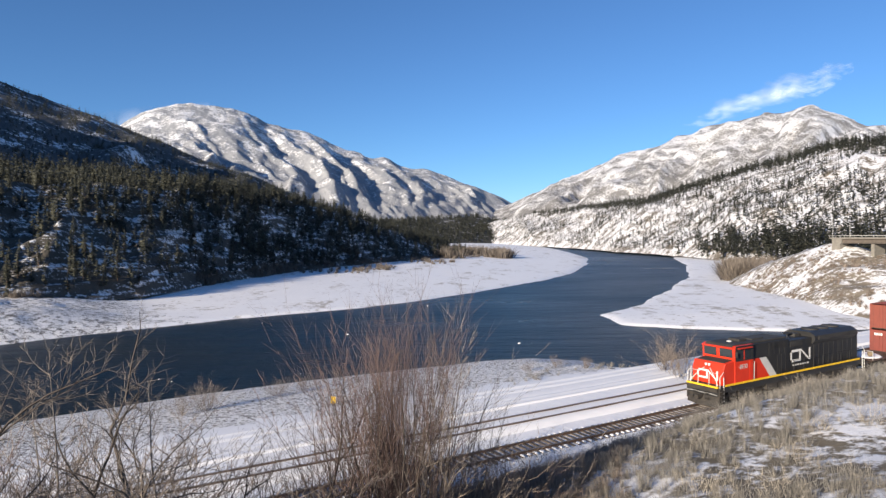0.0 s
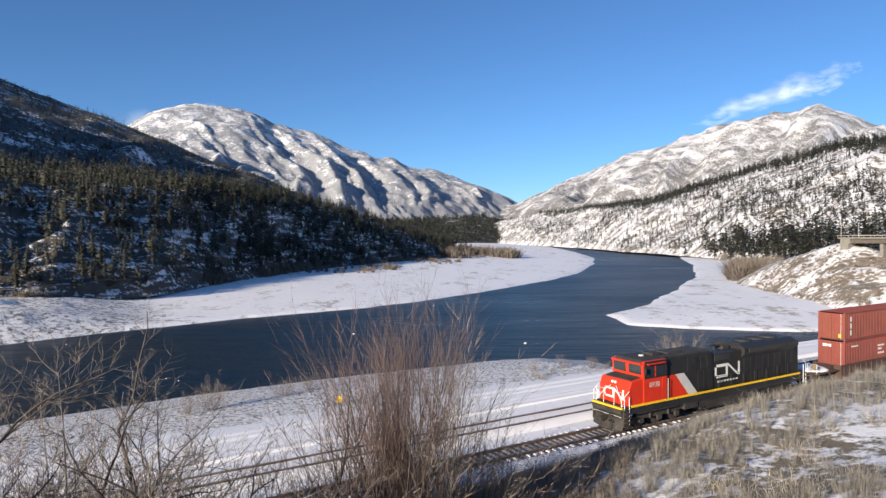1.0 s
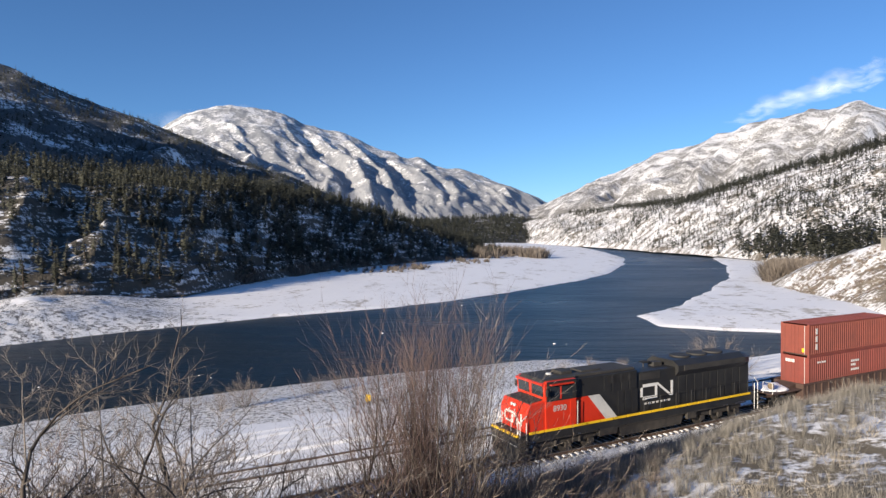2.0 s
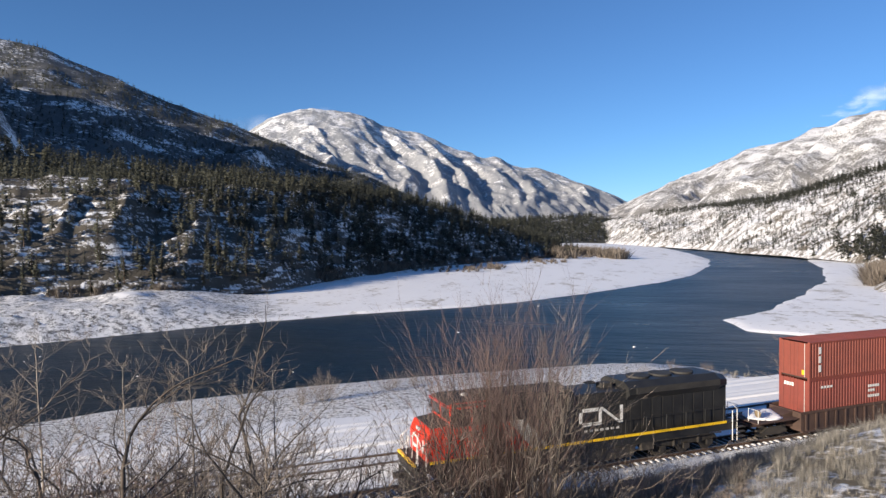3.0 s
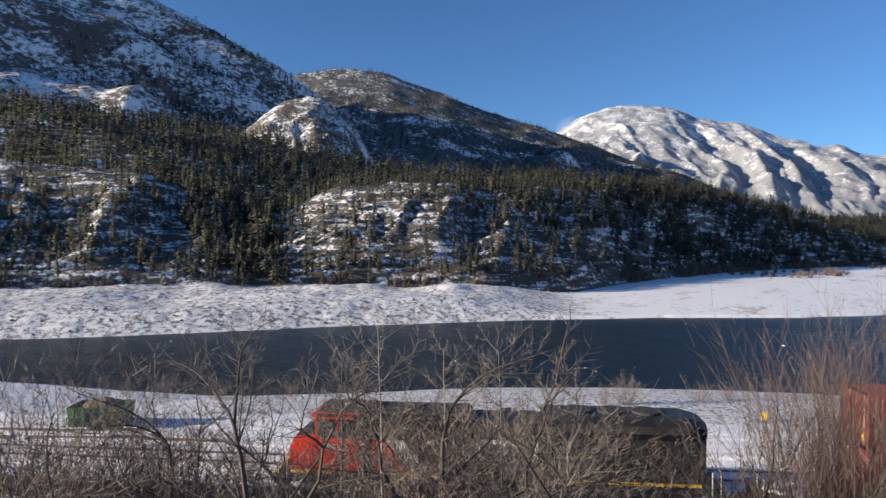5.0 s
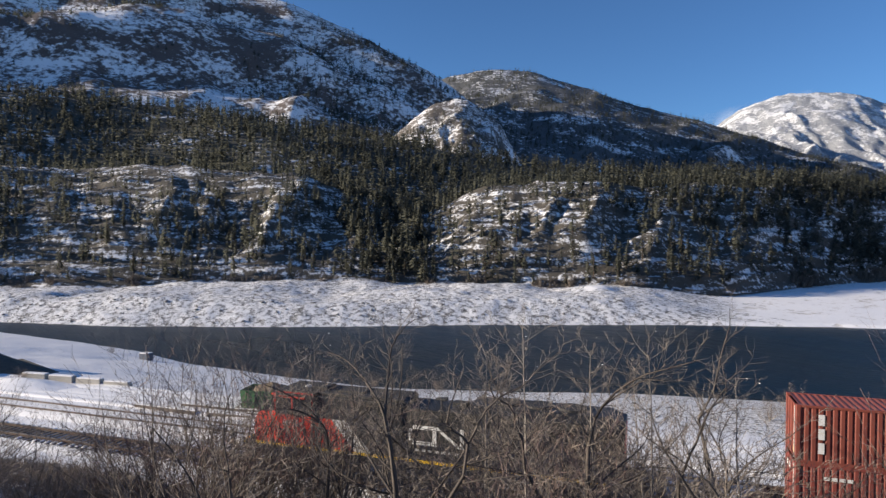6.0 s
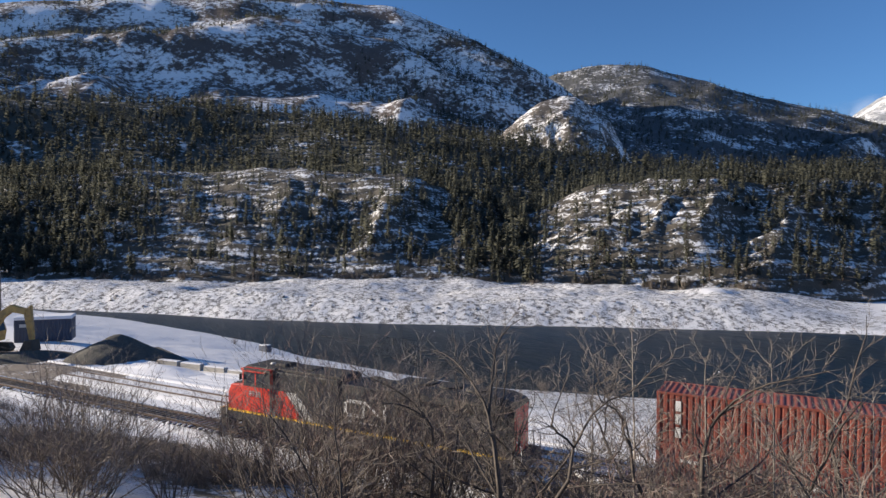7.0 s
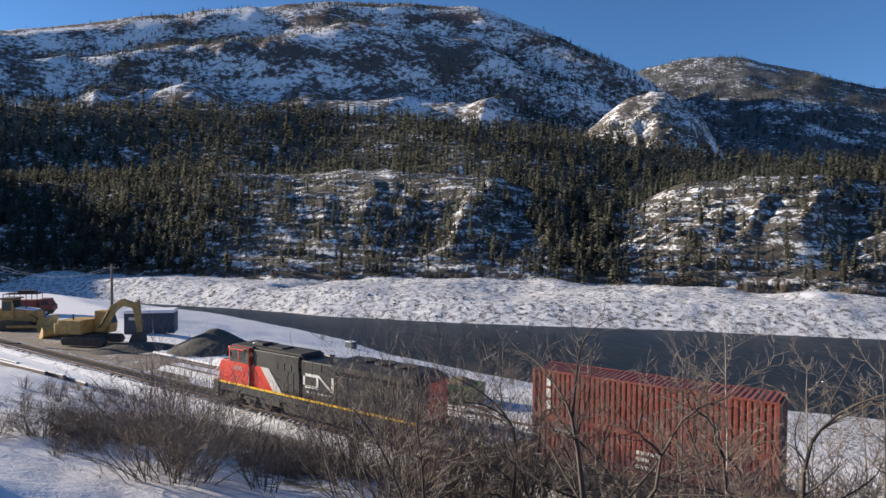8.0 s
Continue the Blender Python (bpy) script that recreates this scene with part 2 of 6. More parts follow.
def grid_faces(rows, cols):
    i, j = np.meshgrid(np.arange(rows - 1), np.arange(cols - 1), indexing="ij")
    a = (i * cols + j).ravel()
    return np.stack((a, a + 1, a + cols + 1, a + cols), 1)


def sheet(name, verts, rows, cols, material, flip=False, flat=False):
    f = grid_faces(rows, cols)
    me = mesh_np(name, verts, f[:, ::-1] if flip else f)
    me.materials.append(material)
    me.polygons.foreach_set("use_smooth", np.full(len(f), not flat))
    return new(name, me)


# ---- ground and river ----
def build_ground():
    az = np.concatenate((np.arange(-180, -50, 5.0), np.concatenate((np.arange(-50, 26, 0.5), np.arange(26, 112, 0.36))), np.arange(112, 180.1, 4.0)))
    r = np.concatenate((np.concatenate(((0.0, 0.2, 0.4), np.geomspace(0.6, 60, 120))), np.arange(60.8, 300, 1.25), np.geomspace(302, 4900, 80)))
    A, R_ = np.meshgrid(az, r, indexing="ij")
    x, y = eye_polar(A, R_)
    x, y = x + 0.37 * np.exp(-R_), y - 0.29 * np.exp(-R_)
    ob = sheet("ground", np.stack((x, y, ground_z(x, y)), -1).reshape(-1, 3), len(az), len(r), M_NEAR, flip=False)
    me = ob.data
    for m in (M_SLOPE, M_STONY, M_FARBANK, M_BEACH, M_DIRT):
        me.materials.append(m)
    fx = (x[:-1, :-1] + x[1:, 1:]).ravel() / 2
    fy = (y[:-1, :-1] + y[1:, 1:]).ravel() / 2
    sd, which = shore_distance(fx, fy)
    v = fx * N[0] + fy * N[1] + 0.9 * fbm(fx, fy, 4, 3, 77)
    j = fbm(fx, fy, 9, 3, 78)
    jj = fbm(fx, fy, 26, 5, 79) + 0.5 * fbm(fx, fy, 3, 2, 80)
    edge = ground_z(fx, fy)
    idx = np.where(which == 0, np.where((v < 28.6) & ((fx * D[0] + fy * D[1] > -17 + 4 * j) | (v > 18)) & (np.degrees(np.arctan2(-fx, fy)) < 83 + 5 * jj), 1, np.where((edge < FLAT_Z - 0.25 + 0.2 * j) & (np.degrees(np.arctan2(-fx, fy)) < 56 + 4 * j), 2, 0)), np.where(which == 2, 4, np.where(np.degrees(np.arctan2(-fx, fy)) > 27 + 14 * jj, 3, 4)))
    s_ = fx * D[0] + fy * D[1]
    idx = np.where((which == 0) & (s_ < -57 + 6 * jj) & (v > 34.3) & (v < 44 + 5 * jj), 5, idx)
    me.polygons.foreach_set("material_index", idx.astype(np.int32))
    tagged(ob, "snow-covered river valley ground with stones and dry grass", "ground", kind="structure")
    bm = bmesh.new()
    ring = [bm.verts.new((float(px), float(py), 0)) for px, py in ((-700, -320), (190, 60), (420, 300), (800, 2600), (-300, 2600), (-300, 500), (-700, 300))]
    bm.faces.new(ring)
    me = bpy.data.meshes.new("river")
    bm.to_mesh(me)
    me.materials.append(M_WATER)
    w = new("river", me)
    w.location.z = WATER_Z
    tagged(w, "dark blue open river water with faint ripples", "river", kind="structure")


build_ground()


# ---- hills ----
def tab(points):
    p = sorted(points)
    return [a for a, _ in p], [b for _, b in p]


class Hill:
    """A hill seen from the viewpoint: skyline as (azimuth, elevation), distance of foot and crest by azimuth."""
    def __init__(self, name, skyline, foot, crest, back, foot_z, rough, size, seed, bulge=1.0, ridge=0.0, spur=None, skew=0.35, ledges=None):
        self.name, self.sky, self.foot, self.crest = name, tab(skyline), tab(foot), tab(crest)
        self.back, self.foot_z, self.rough, self.size, self.seed, self.bulge, self.ridge, self.spur, self.skew, self.ledges = back, foot_z, rough, size, seed, bulge, ridge, spur, skew, ledges

    def point(self, az, u):
        """u 0 at the foot, 1 on the crest, beyond that down the back."""
        rf, rc = np.interp(az, *self.foot), np.interp(az, *self.crest)
        el = np.interp(az, *self.sky)
        for k in (-0.55, 0.55):
            el = el + np.interp(az + k, *self.sky)
        el = el / 3
        zc = CAM_Z + rc * np.tan(np.radians(el))
        r = np.where(u <= 1, rf + (rc - rf) * u, rc + (u - 1) * self.back * rc)
        x, y = eye_polar(az, r)
        zf = self.foot_z
        up = np.clip(u, 0, 1) ** self.bulge
        if self.ledges:
            up = up + self.ledges[0] * np.sin(6.283 * self.ledges[1] * up + 2.6 * fbm(x, y, self.ledges[2], 3, self.seed + 3)) * smooth(0, 0.1, up) * smooth(1, 0.85, up)
        z = zf + (zc - zf) * np.where(u <= 1, up, 1 - smooth(1, 2.2, u) * 0.9)
        fade = smooth(0, 0.3, u) * (1 - 0.72 * smooth(0.72, 0.98, u) * (u < 1.25))
        z = z + fade * self.rough * fbm(x, y, self.size, 6, self.seed)
        if self.ridge:
            z = z + fade * self.ridge * (fbm(x, y, self.size * 0.8, 5, self.seed + 9, True) - 0.6)
        if self.spur:
            w = az / self.spur[0] + self.spur[2] * fbm(x, y, self.size * 1.5, 4, self.seed + 21) + self.skew * u
            z = z + self.spur[1] * (fbm(w, u * 0.9 + 3, 1.0, 3, self.seed + 33, True) - 0.62) * smooth(0.08, 0.45, u) * (1 - 0.6 * smooth(0.75, 1.0, u)) * (2.2 - np.clip(u, 0, 2.2))
        z = z + 0.06 * self.rough * fbm(x, y, self.size / 9, 3, self.seed + 5)
        return x, y, z

    def build(self, material, label, n_az, n_u, lo=None, hi=None, category="hill"):
        lo, hi = self.sky[0][0] if lo is None else lo, self.sky[0][-1] if hi is None else hi
        A, U = np.meshgrid(np.linspace(lo, hi, n_az), np.concatenate((np.linspace(0, 1, n_u), np.linspace(1, 2, n_u // 4)[1:])), indexing="ij")
        x, y, z = self.point(A, U)
        ob = sheet(self.name, np.stack((x, y, z), -1).reshape(-1, 3), A.shape[0], A.shape[1], material)
        return tagged(ob, label, category, kind="structure")


# past azimuth 101, out of view, the crest is raised to shade the far bank
WOODS = Hill("wooded_hill", [(-2, -1.6), (1.5, -0.6), (4.7, 0.6), (7.2, 1.6), (11.1, 2.6), (14.9, 3.4), (20, 3.9), (27, 4.1), (33, 4.4), (40.6, 4.6), (46.5, 4.3), (49, 3.2), (51.6, 1.9),
                             (54, 2.3), (58, 3.9), (63, 5.2), (75.6, 5.4), (85, 4.8), (93.6, 3.9), (101, 3.4), (105, 5.0), (112, 6.8), (125, 7.2)],
             [(-2, 620), (2, 520), (7, 440), (16, 335), (25, 255), (33, 232), (50, 232), (65, 235), (80, 255), (100, 320), (125, 400)],
             [(-2, 760), (5, 620), (15, 470), (25, 350), (35, 310), (50, 310), (65, 330), (80, 380), (101, 470), (125, 560)], 0.5, -7.5, 5.0, 60, 31, 0.8, 0, (5, 11, 0.8), 0.35, (0.016, 9.0, 70))
BENCH = Hill("forested_bench", [(8, 0), (18, 4.0), (25, 5.0), (33, 5.4), (43.3, 6.2), (55.7, 8.3), (70.7, 10.2), (85, 10.2), (101, 8.8), (125, 8)],
             [(8, 520), (25, 420), (45, 340), (70, 370), (101, 480), (125, 560)], [(8, 800), (25, 700), (45, 640), (70, 720), (101, 800), (125, 850)], 0.4, -10, 14, 130, 41, 0.9)
BIG = Hill("big_mountain", [(40, 3), (43.3, 6.7), (47.3, 11.9), (51, 14.2), (57.8, 17.2), (63.7, 19.4), (70.7, 19.4), (75.7, 19.3), (82.8, 18.5), (91.5, 16.8), (101, 14.2), (130, 9)],
           [(40, 900), (60, 700), (130, 700)], [(40, 1300), (50, 1400), (64, 1600), (130, 1600)], 0.4, -10, 30, 330, 51, 0.95, 14, (7, 24, 1.0), 0.35, (0.026, 3.6, 420))
DARK = Hill("dark_mountain", [(5, 0.5), (10.6, 2.8), (17.2, 5.3), (22.6, 7.3), (27.7, 9.1), (32.7, 11), (37.6, 12.6), (41.5, 14), (45.3, 14.4), (49.5, 13.7), (53.6, 11), (60, 9)],
            [(5, 1200), (30, 1000), (60, 1100)], [(5, 1700), (30, 2200), (60, 2300)], 0.3, -10, 40, 420, 61, 0.9, 30, (6, 40, 1.0))
RANGE = Hill("snowy_mountain_range", [(-11, 0.4), (-6.4, 2.6), (-5.4, 3.1), (-2.4, 4.4), (1.2, 5.9), (3.3, 6.1), (5.2, 7.0), (6.2, 6.7), (8.1, 7.6), (11.5, 8.8), (14.9, 9.6), (17.6, 10.8), (21.6, 11.0), (24.6, 10.3),
                                      (26.3, 9.3), (31, 6)], [(-11, 3200), (10, 2300), (31, 2100)], [(-11, 4700), (10, 4200), (31, 3600)], 0.12, -10, 34, 420, 71, 1.05, 100, (3.4, 85, 1.15), -1.9)
RIGHT = Hill("snowy_right_mountain", [(-75, 7), (-45, 6.5), (-34.6, 7.6), (-32.2, 8.5), (-29.6, 9.95), (-28, 9.35), (-26.1, 9.3), (-22.8, 8.7), (-19.3, 7.7), (-15.6, 6.7), (-10.8, 4.8), (-6.9, 3.1), (-4.3, 1.8), (-2, 0.4)],
             [(-75, 1400), (-30, 1500), (-15, 1900), (-2, 2600)], [(-75, 3000), (-30, 3300), (-15, 3600), (-2, 4300)], 0.2, -10, 45, 420, 81, 1.0, 85, (2.6, 75, 0.5), 1.9)
SPARSE = Hill("sparsely_wooded_hill", [(-75, 7), (-45, 7.5), (-34.6, 6.7), (-31.5, 6.6), (-28.5, 5.8), (-24.5, 4.8), (-21.5, 4.0), (-17.4, 2.8), (-13.2, 2.4), (-8.3, 2.0), (-4.3, 1.2), (-2.5, 0.2)],
              [(-75, 330), (-35, 400), (-24, 560), (-15, 850), (-8, 1300), (-2.5, 1900)], [(-75, 800), (-35, 900), (-24, 1050), (-15, 1300), (-8, 1800), (-2.5, 2300)], 0.4, -9, 12, 150, 91, 0.9, 8, (4, 14, 0.8))
KNOB = Hill("rocky_knoll", [(40, 3), (42.6, 6.0), (44.4, 9.6), (46.0, 11.2), (48.0, 12.0), (50.0, 11.6), (52, 10.2), (55, 7.5), (58, 5)],
            [(40, 640), (58, 640)], [(40, 900), (49, 930), (58, 900)], 0.35, -10, 24, 110, 98, 0.8, 30, (3, 20, 0.9))
VALLEY = Hill("valley_end_hill", [(-9, 0.3), (-6, 1.0), (-3, 1.7), (1, 1.5), (5, 1.3), (9, 1.0)], [(-9, 1900), (9, 1100)], [(-9, 2600), (9, 1700)], 0.3, -9, 10, 160, 95, 0.9)
EMBANK = Hill("river_embankment", [(-60, -1.5), (-37, -1.8), (-34.2, -1.7), (-32.6, -1.0), (-32.0, -0.75), (-31, -0.8), (-28.5, -1.9), (-26.1, -2.9), (-24.3, -3.9), (-23.5, -4.5)],
              [(-60, 190), (-35, 205), (-32, 215), (-28.5, 245), (-25.3, 290), (-23.5, 300)], [(-60, 260), (-35, 275), (-32, 285), (-28, 300), (-23.5, 330)], 0.6, -10.5, 3.2, 16, 97, 0.85)
WOODS.build(M_FOREST_FLOOR, "steep snowy riverside hill below pine woods", 420, 110)
BENCH.build(M_BENCH, "dark forested slope above the riverside hill", 220, 44)
BIG.build(M_BIG, "large shaded mountain with snow patches and scattered trees", 320, 110, category="mountain")
KNOB.build(M_KNOB, "rounded rocky knoll below the mountain dusted with snow", 120, 60)
DARK.build(M_DARK, "dark wooded mountain slope dusted with snow", 240, 80, category="mountain")
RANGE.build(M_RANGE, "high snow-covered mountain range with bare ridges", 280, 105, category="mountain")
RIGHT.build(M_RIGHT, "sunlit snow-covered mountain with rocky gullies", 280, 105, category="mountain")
SPARSE.build(M_SPARSE, "sunlit snowy slope dotted with pines", 280, 70)
VALLEY.build(M_BENCH, "low wooded hills at the end of the valley", 120, 30)
EMBANK.build(M_BANK, "steep snowy river embankment with rocks and brush", 220, 60, category="embankment")


# ---- trees ----
def conifer_arrays(seed, clumps, slim=0.2, bare=0.25, size=0.085, sheets=2):
    """A pine one unit tall as arrays: ragged boughs of needles in an uneven crown round a thin trunk."""
    rnd = random.Random(seed)
    V, F = [], []
    lean = rnd.uniform(-0.03, 0.03)
    lobes = [rnd.uniform(0.65, 1.2) for _ in range(7)]
    sides = [rnd.uniform(0.7, 1.25) for _ in range(5)]
    for k in range(clumps):
        f = (k + rnd.random()) / clumps
        f = 1 - (1 - f) ** 0.8
        a = rnd.uniform(0, 6.283)
        env = slim * (min(1, (1 - f) * 1.5) ** 0.75) * (0.55 + 0.45 * min(1, f * 4)) * lobes[int(f * 6.99)] * sides[int(a / 6.284 * 5)] + 0.008
        q = env * rnd.uniform(0.25, 1.0) ** 0.6
        z = bare + (0.98 - bare) * f
        c = Vector((q * math.cos(a) + lean * f, q * math.sin(a), z - 0.15 * q))
        out = Vector((math.cos(a), math.sin(a), rnd.uniform(-0.5, 0.25))).normalized()
        side = out.cross(Vector((0, 0, 1))).normalized()
        s = size * rnd.uniform(0.6, 1.3) * (1.1 - 0.55 * f)
        for n in range(sheets):
            w = (side * math.cos(n * 1.5 + a) + Vector((0, 0, 1)) * math.sin(n * 1.5 + a)).normalized()
            b0 = len(V)
            V += [c - out * s * 0.8 + w * s * rnd.uniform(0.2, 0.6), c - out * s * 0.5 - w * s * rnd.uniform(0.3, 0.7), c + out * s * rnd.uniform(0.7, 1.2) + w * s * rnd.uniform(-0.4, 0.4)]
            F.append((b0, b0 + 1, b0 + 2))
    t = len(V)
    V += [Vector((-0.012, 0, -0.06)), Vector((0.012, 0.004, -0.06)), Vector((0, -0.012, -0.06)), Vector((lean, 0, 0.96))]
    F += [(t, t + 1, t + 3), (t + 1, t + 2, t + 3), (t + 2, t, t + 3)]
    V, F = np.array(V), np.array(F)
    # turn every needle sheet outwards
    n = np.cross(V[F[:, 1]] - V[F[:, 0]], V[F[:, 2]] - V[F[:, 0]])
    inward = (n * outward(V)[F].mean(1)).sum(1) < 0
    F[inward] = F[inward][:, ::-1]
    return V, F


def outward(V):
    """Directions out of a crown's axis, for soft shading of its needles."""
    o = np.stack((V[:, 0], V[:, 1], np.full(len(V), 0.05)), -1)
    return o / np.linalg.norm(o, axis=1)[:, None]


def soften(me, normals):
    me.polygons.foreach_set("use_smooth", np.ones(len(me.polygons), bool))
    me.normals_split_custom_set_from_vertices(normals.tolist())


def trunk_arrays(h=0.9, w=0.02, sides=5):
    V, F = [], []
    for z, q in ((-0.08, w), (h, w * 0.25)):
        V += [(q * math.cos(6.283 * i / sides), q * math.sin(6.283 * i / sides), z) for i in range(sides)]
    for i in range(sides):
        j = (i + 1) % sides
        F += [(i, j, sides + j), (i, sides + j, sides + i)]
    return np.array(V), np.array(F)


def repeat_arrays(templates, which, pos, size, turn, girth):
    Vs, Fs, base = [], [], 0
    for k, (V, F) in enumerate(templates):
        sel = np.where(which == k)[0]
        if not len(sel):
            continue
        c, s = np.cos(turn[sel])[:, None], np.sin(turn[sel])[:, None]
        g, h = (size[sel] * girth[sel])[:, None], size[sel][:, None]
        P = np.stack(((V[:, 0] * c - V[:, 1] * s) * g, (V[:, 0] * s + V[:, 1] * c) * g, V[:, 2] * h), -1) + pos[sel][:, None, :]
        Vs.append(P.reshape(-1, 3))
        Fs.append((F[None] + (np.arange(len(sel)) * len(V))[:, None, None]).reshape(-1, F.shape[1]) + base)
        base += P.shape[0] * P.shape[1]
    return np.concatenate(Vs), np.concatenate(Fs)


NEAR_PINES = [conifer_arrays(s, 48, 0.115 + 0.025 * (s % 3), 0.12 + 0.07 * (s % 4), 0.082) for s in range(9)]
FAR_PINES = [conifer_arrays(40 + s, 17, 0.13, 0.1, 0.125, 2) for s in range(6)]
TINY_PINES = [conifer_arrays(60 + s, 8, 0.15, 0.05, 0.19, 2) for s in range(5)]
rng = np.random.default_rng(5)


def woods(name, label, hill, count, lo, hi, u_lo, u_hi, tall, templates, keep, slim=1.0, material=M_NEEDLE):
    az, u = rng.uniform(lo, hi, count), rng.uniform(u_lo, u_hi, count)
    x, y, z = hill.point(az, u)
    ok = rng.uniform(0, 1, count) < keep(x, y, az, u)
    x, y, z = x[ok], y[ok], z[ok]
    n = len(x)
    size = rng.uniform(tall[0], tall[1], n) * rng.choice([0.75, 1.0, 1.0, 1.2], n)
    which, turn = rng.integers(0, len(templates), n), rng.uniform(0, 6.3, n)
    V, F = repeat_arrays(templates, which, np.stack((x, y, z - 0.3), -1), size, turn, rng.uniform(0.75, 1.25, n) * slim)
    me = mesh_np(name, V, F)
    soften(me, repeat_arrays([(outward(a), f) for a, f in templates], which, np.zeros((n, 3)), np.ones(n), turn, np.ones(n))[0])
    me.materials.append(material)
    return tagged(new(name, me), label, "woods", kind="stuff")


def clumps(size, seed, lo, hi):
    return lambda x, y, az, u: smooth(lo, hi, fbm(x, y, size, 3, seed))


def knob(az):
    """The sunlit knoll with few trees, between the gully and the dense woods."""
    return smooth(49, 46, az) * smooth(29, 33, az)


woods("riverside_woods", "dense dark green pine woods on the riverside hill", WOODS, 2500, -2, 38, 0.02, 1.25, (7.5, 12), NEAR_PINES,
      lambda x, y, az, u: np.clip((0.3 + 0.9 * smooth(28, 18, az + 3 * fbm(x, y, 40, 2, 9))) * smooth(-0.8, 0.0, fbm(x, y, 50, 3, 7)) + 0.5 * smooth(0.95, 1.05, u), 0, 1) * smooth(38, 31, az) * (1 - 0.65 * smooth(14, 22, az) * smooth(0.7, 0.25, u)))
woods("slope_woods", "scattered pines on the snowy riverside hill", WOODS, 3300, 26, 112, 0.02, 1.25, (4, 9.8), NEAR_PINES,
      lambda x, y, az, u: np.clip(0.27 + 0.08 * smooth(50, 56, az) + 0.8 * smooth(0.0, 0.45, fbm(x, y, 45, 3, 17)) + 0.5 * smooth(1.0, 1.1, u) + 0.5 * smooth(4, 1.5, np.abs(az - 52)) + 0.6 * smooth(80, 88, az), 0, 1) * (1 - 0.3 * knob(az) * (u < 0.95)), 0.85)
woods("thick_woods", "thick dark pine woods filling the shaded hillside", WOODS, 2000, 82, 112, 0.02, 1.25, (7, 12), NEAR_PINES,
      lambda x, y, az, u: smooth(83, 89, az + 2.5 * fbm(x, y, 30, 2, 19)) * smooth(-0.8, -0.2, fbm(x, y, 40, 3, 23)))
woods("gully_woods", "dense pines in the gully between two knolls", WOODS, 330, 49.5, 59, 0.05, 1.2, (7, 12), NEAR_PINES,
      lambda x, y, az, u: smooth(4.5, 2.0, np.abs(az - 54 - 2 * u)))
woods("bench_woods", "dense pine forest on the slope behind", BENCH, 5600, 12, 112, 0.1, 1.1, (10, 17), FAR_PINES, clumps(110, 27, -0.85, -0.3))
woods("mountain_woods", "scattered dark conifers on the shaded mountain", BIG, 12000, 42, 112, 0.02, 1.0, (7, 14), TINY_PINES, lambda x, y, az, u: smooth(-0.15, 0.35, fbm(x, y, 190, 3, 37)) + 0.12)
woods("dark_mountain_woods", "dark conifers covering the mountain slope", DARK, 8000, 6, 56, 0.02, 1.0, (9, 15), TINY_PINES, clumps(260, 47, -0.6, 0.1))
woods("sparse_hill_pines", "scattered pines over a sunlit snowy slope", SPARSE, 11500, -42, -3, 0.04, 1.0, (4.5, 8.5), TINY_PINES, clumps(60, 57, -0.7, 0.4), 0.8)
woods("crest_pines", "dark band of pines along the hill crest", SPARSE, 1900, -42, -8, 0.86, 1.06, (8, 13), FAR_PINES, lambda x, y, az, u: 0.9 + 0 * az)
woods("foot_pines", "dark pines along the foot of the sunlit hill", SPARSE, 700, -46, -19, 0.0, 0.13, (11, 18), FAR_PINES, lambda x, y, az, u: smooth(-19, -26, az) * smooth(-0.6, 0.0, fbm(x, y, 60, 2, 3)))
woods("valley_woods", "dark woods on low hills at the valley end", VALLEY, 3200, -8, 9, 0.0, 1.05, (12, 19), TINY_PINES, clumps(110, 67, -0.8, -0.2))
woods("knoll_trees", "few dark conifers on the rocky knoll", KNOB, 2300, 41, 57, 0.1, 1.0, (5, 10), TINY_PINES, clumps(70, 71, -0.5, 0.3))


# ---- shaping helpers ----
def part(name, bm, material, parent=None, label="", smooth_shade=False):
    me = bpy.data.meshes.new(name)
    bmesh.ops.recalc_face_normals(bm, faces=bm.faces[:])
    bm.to_mesh(me)
    bm.free()
    me.materials.append(material)
    if smooth_shade:
        me.polygons.foreach_set("use_smooth", np.ones(len(me.polygons), bool))
    ob = new(name, me)
    ob.parent = parent
    return tagged(ob, label)


def mesh_part(name, V, F, material, parent=None, label=""):
    me = mesh_np(name, V, F)
    me.materials.append(material)
    ob = new(name, me)
    ob.parent = parent
    return tagged(ob, label)


def bx(bm, x0, x1, y0, y1, z0, z1, bevel=0.0):
    g = bmesh.ops.create_cube(bm, size=1, matrix=Matrix.Translation(((x0 + x1) / 2, (y0 + y1) / 2, (z0 + z1) / 2)) @ Matrix.Diagonal((x1 - x0, y1 - y0, z1 - z0, 1)))
    if bevel:
        edges = list({e for v in g["verts"] for e in v.link_edges})
        bmesh.ops.bevel(bm, geom=edges, offset=bevel, segments=2, affect="EDGES", profile=0.6)
    return bm


def prism(bm, profile, y0, y1, bevel=0.0):
    """A polygon in x and z pulled along y."""
    a = [bm.verts.new((x, y0, z)) for x, z in profile]
    b = [bm.verts.new((x, y1, z)) for x, z in profile]
    n = len(profile)
    faces = [bm.faces.new(a), bm.faces.new(b[::-1])] + [bm.faces.new((a[i], a[(i + 1) % n], b[(i + 1) % n], b[i])) for i in range(n)]
    if bevel:
        bmesh.ops.bevel(bm, geom=list({e for f in faces for e in f.edges}), offset=bevel, segments=2, affect="EDGES", profile=0.6)
    return bm


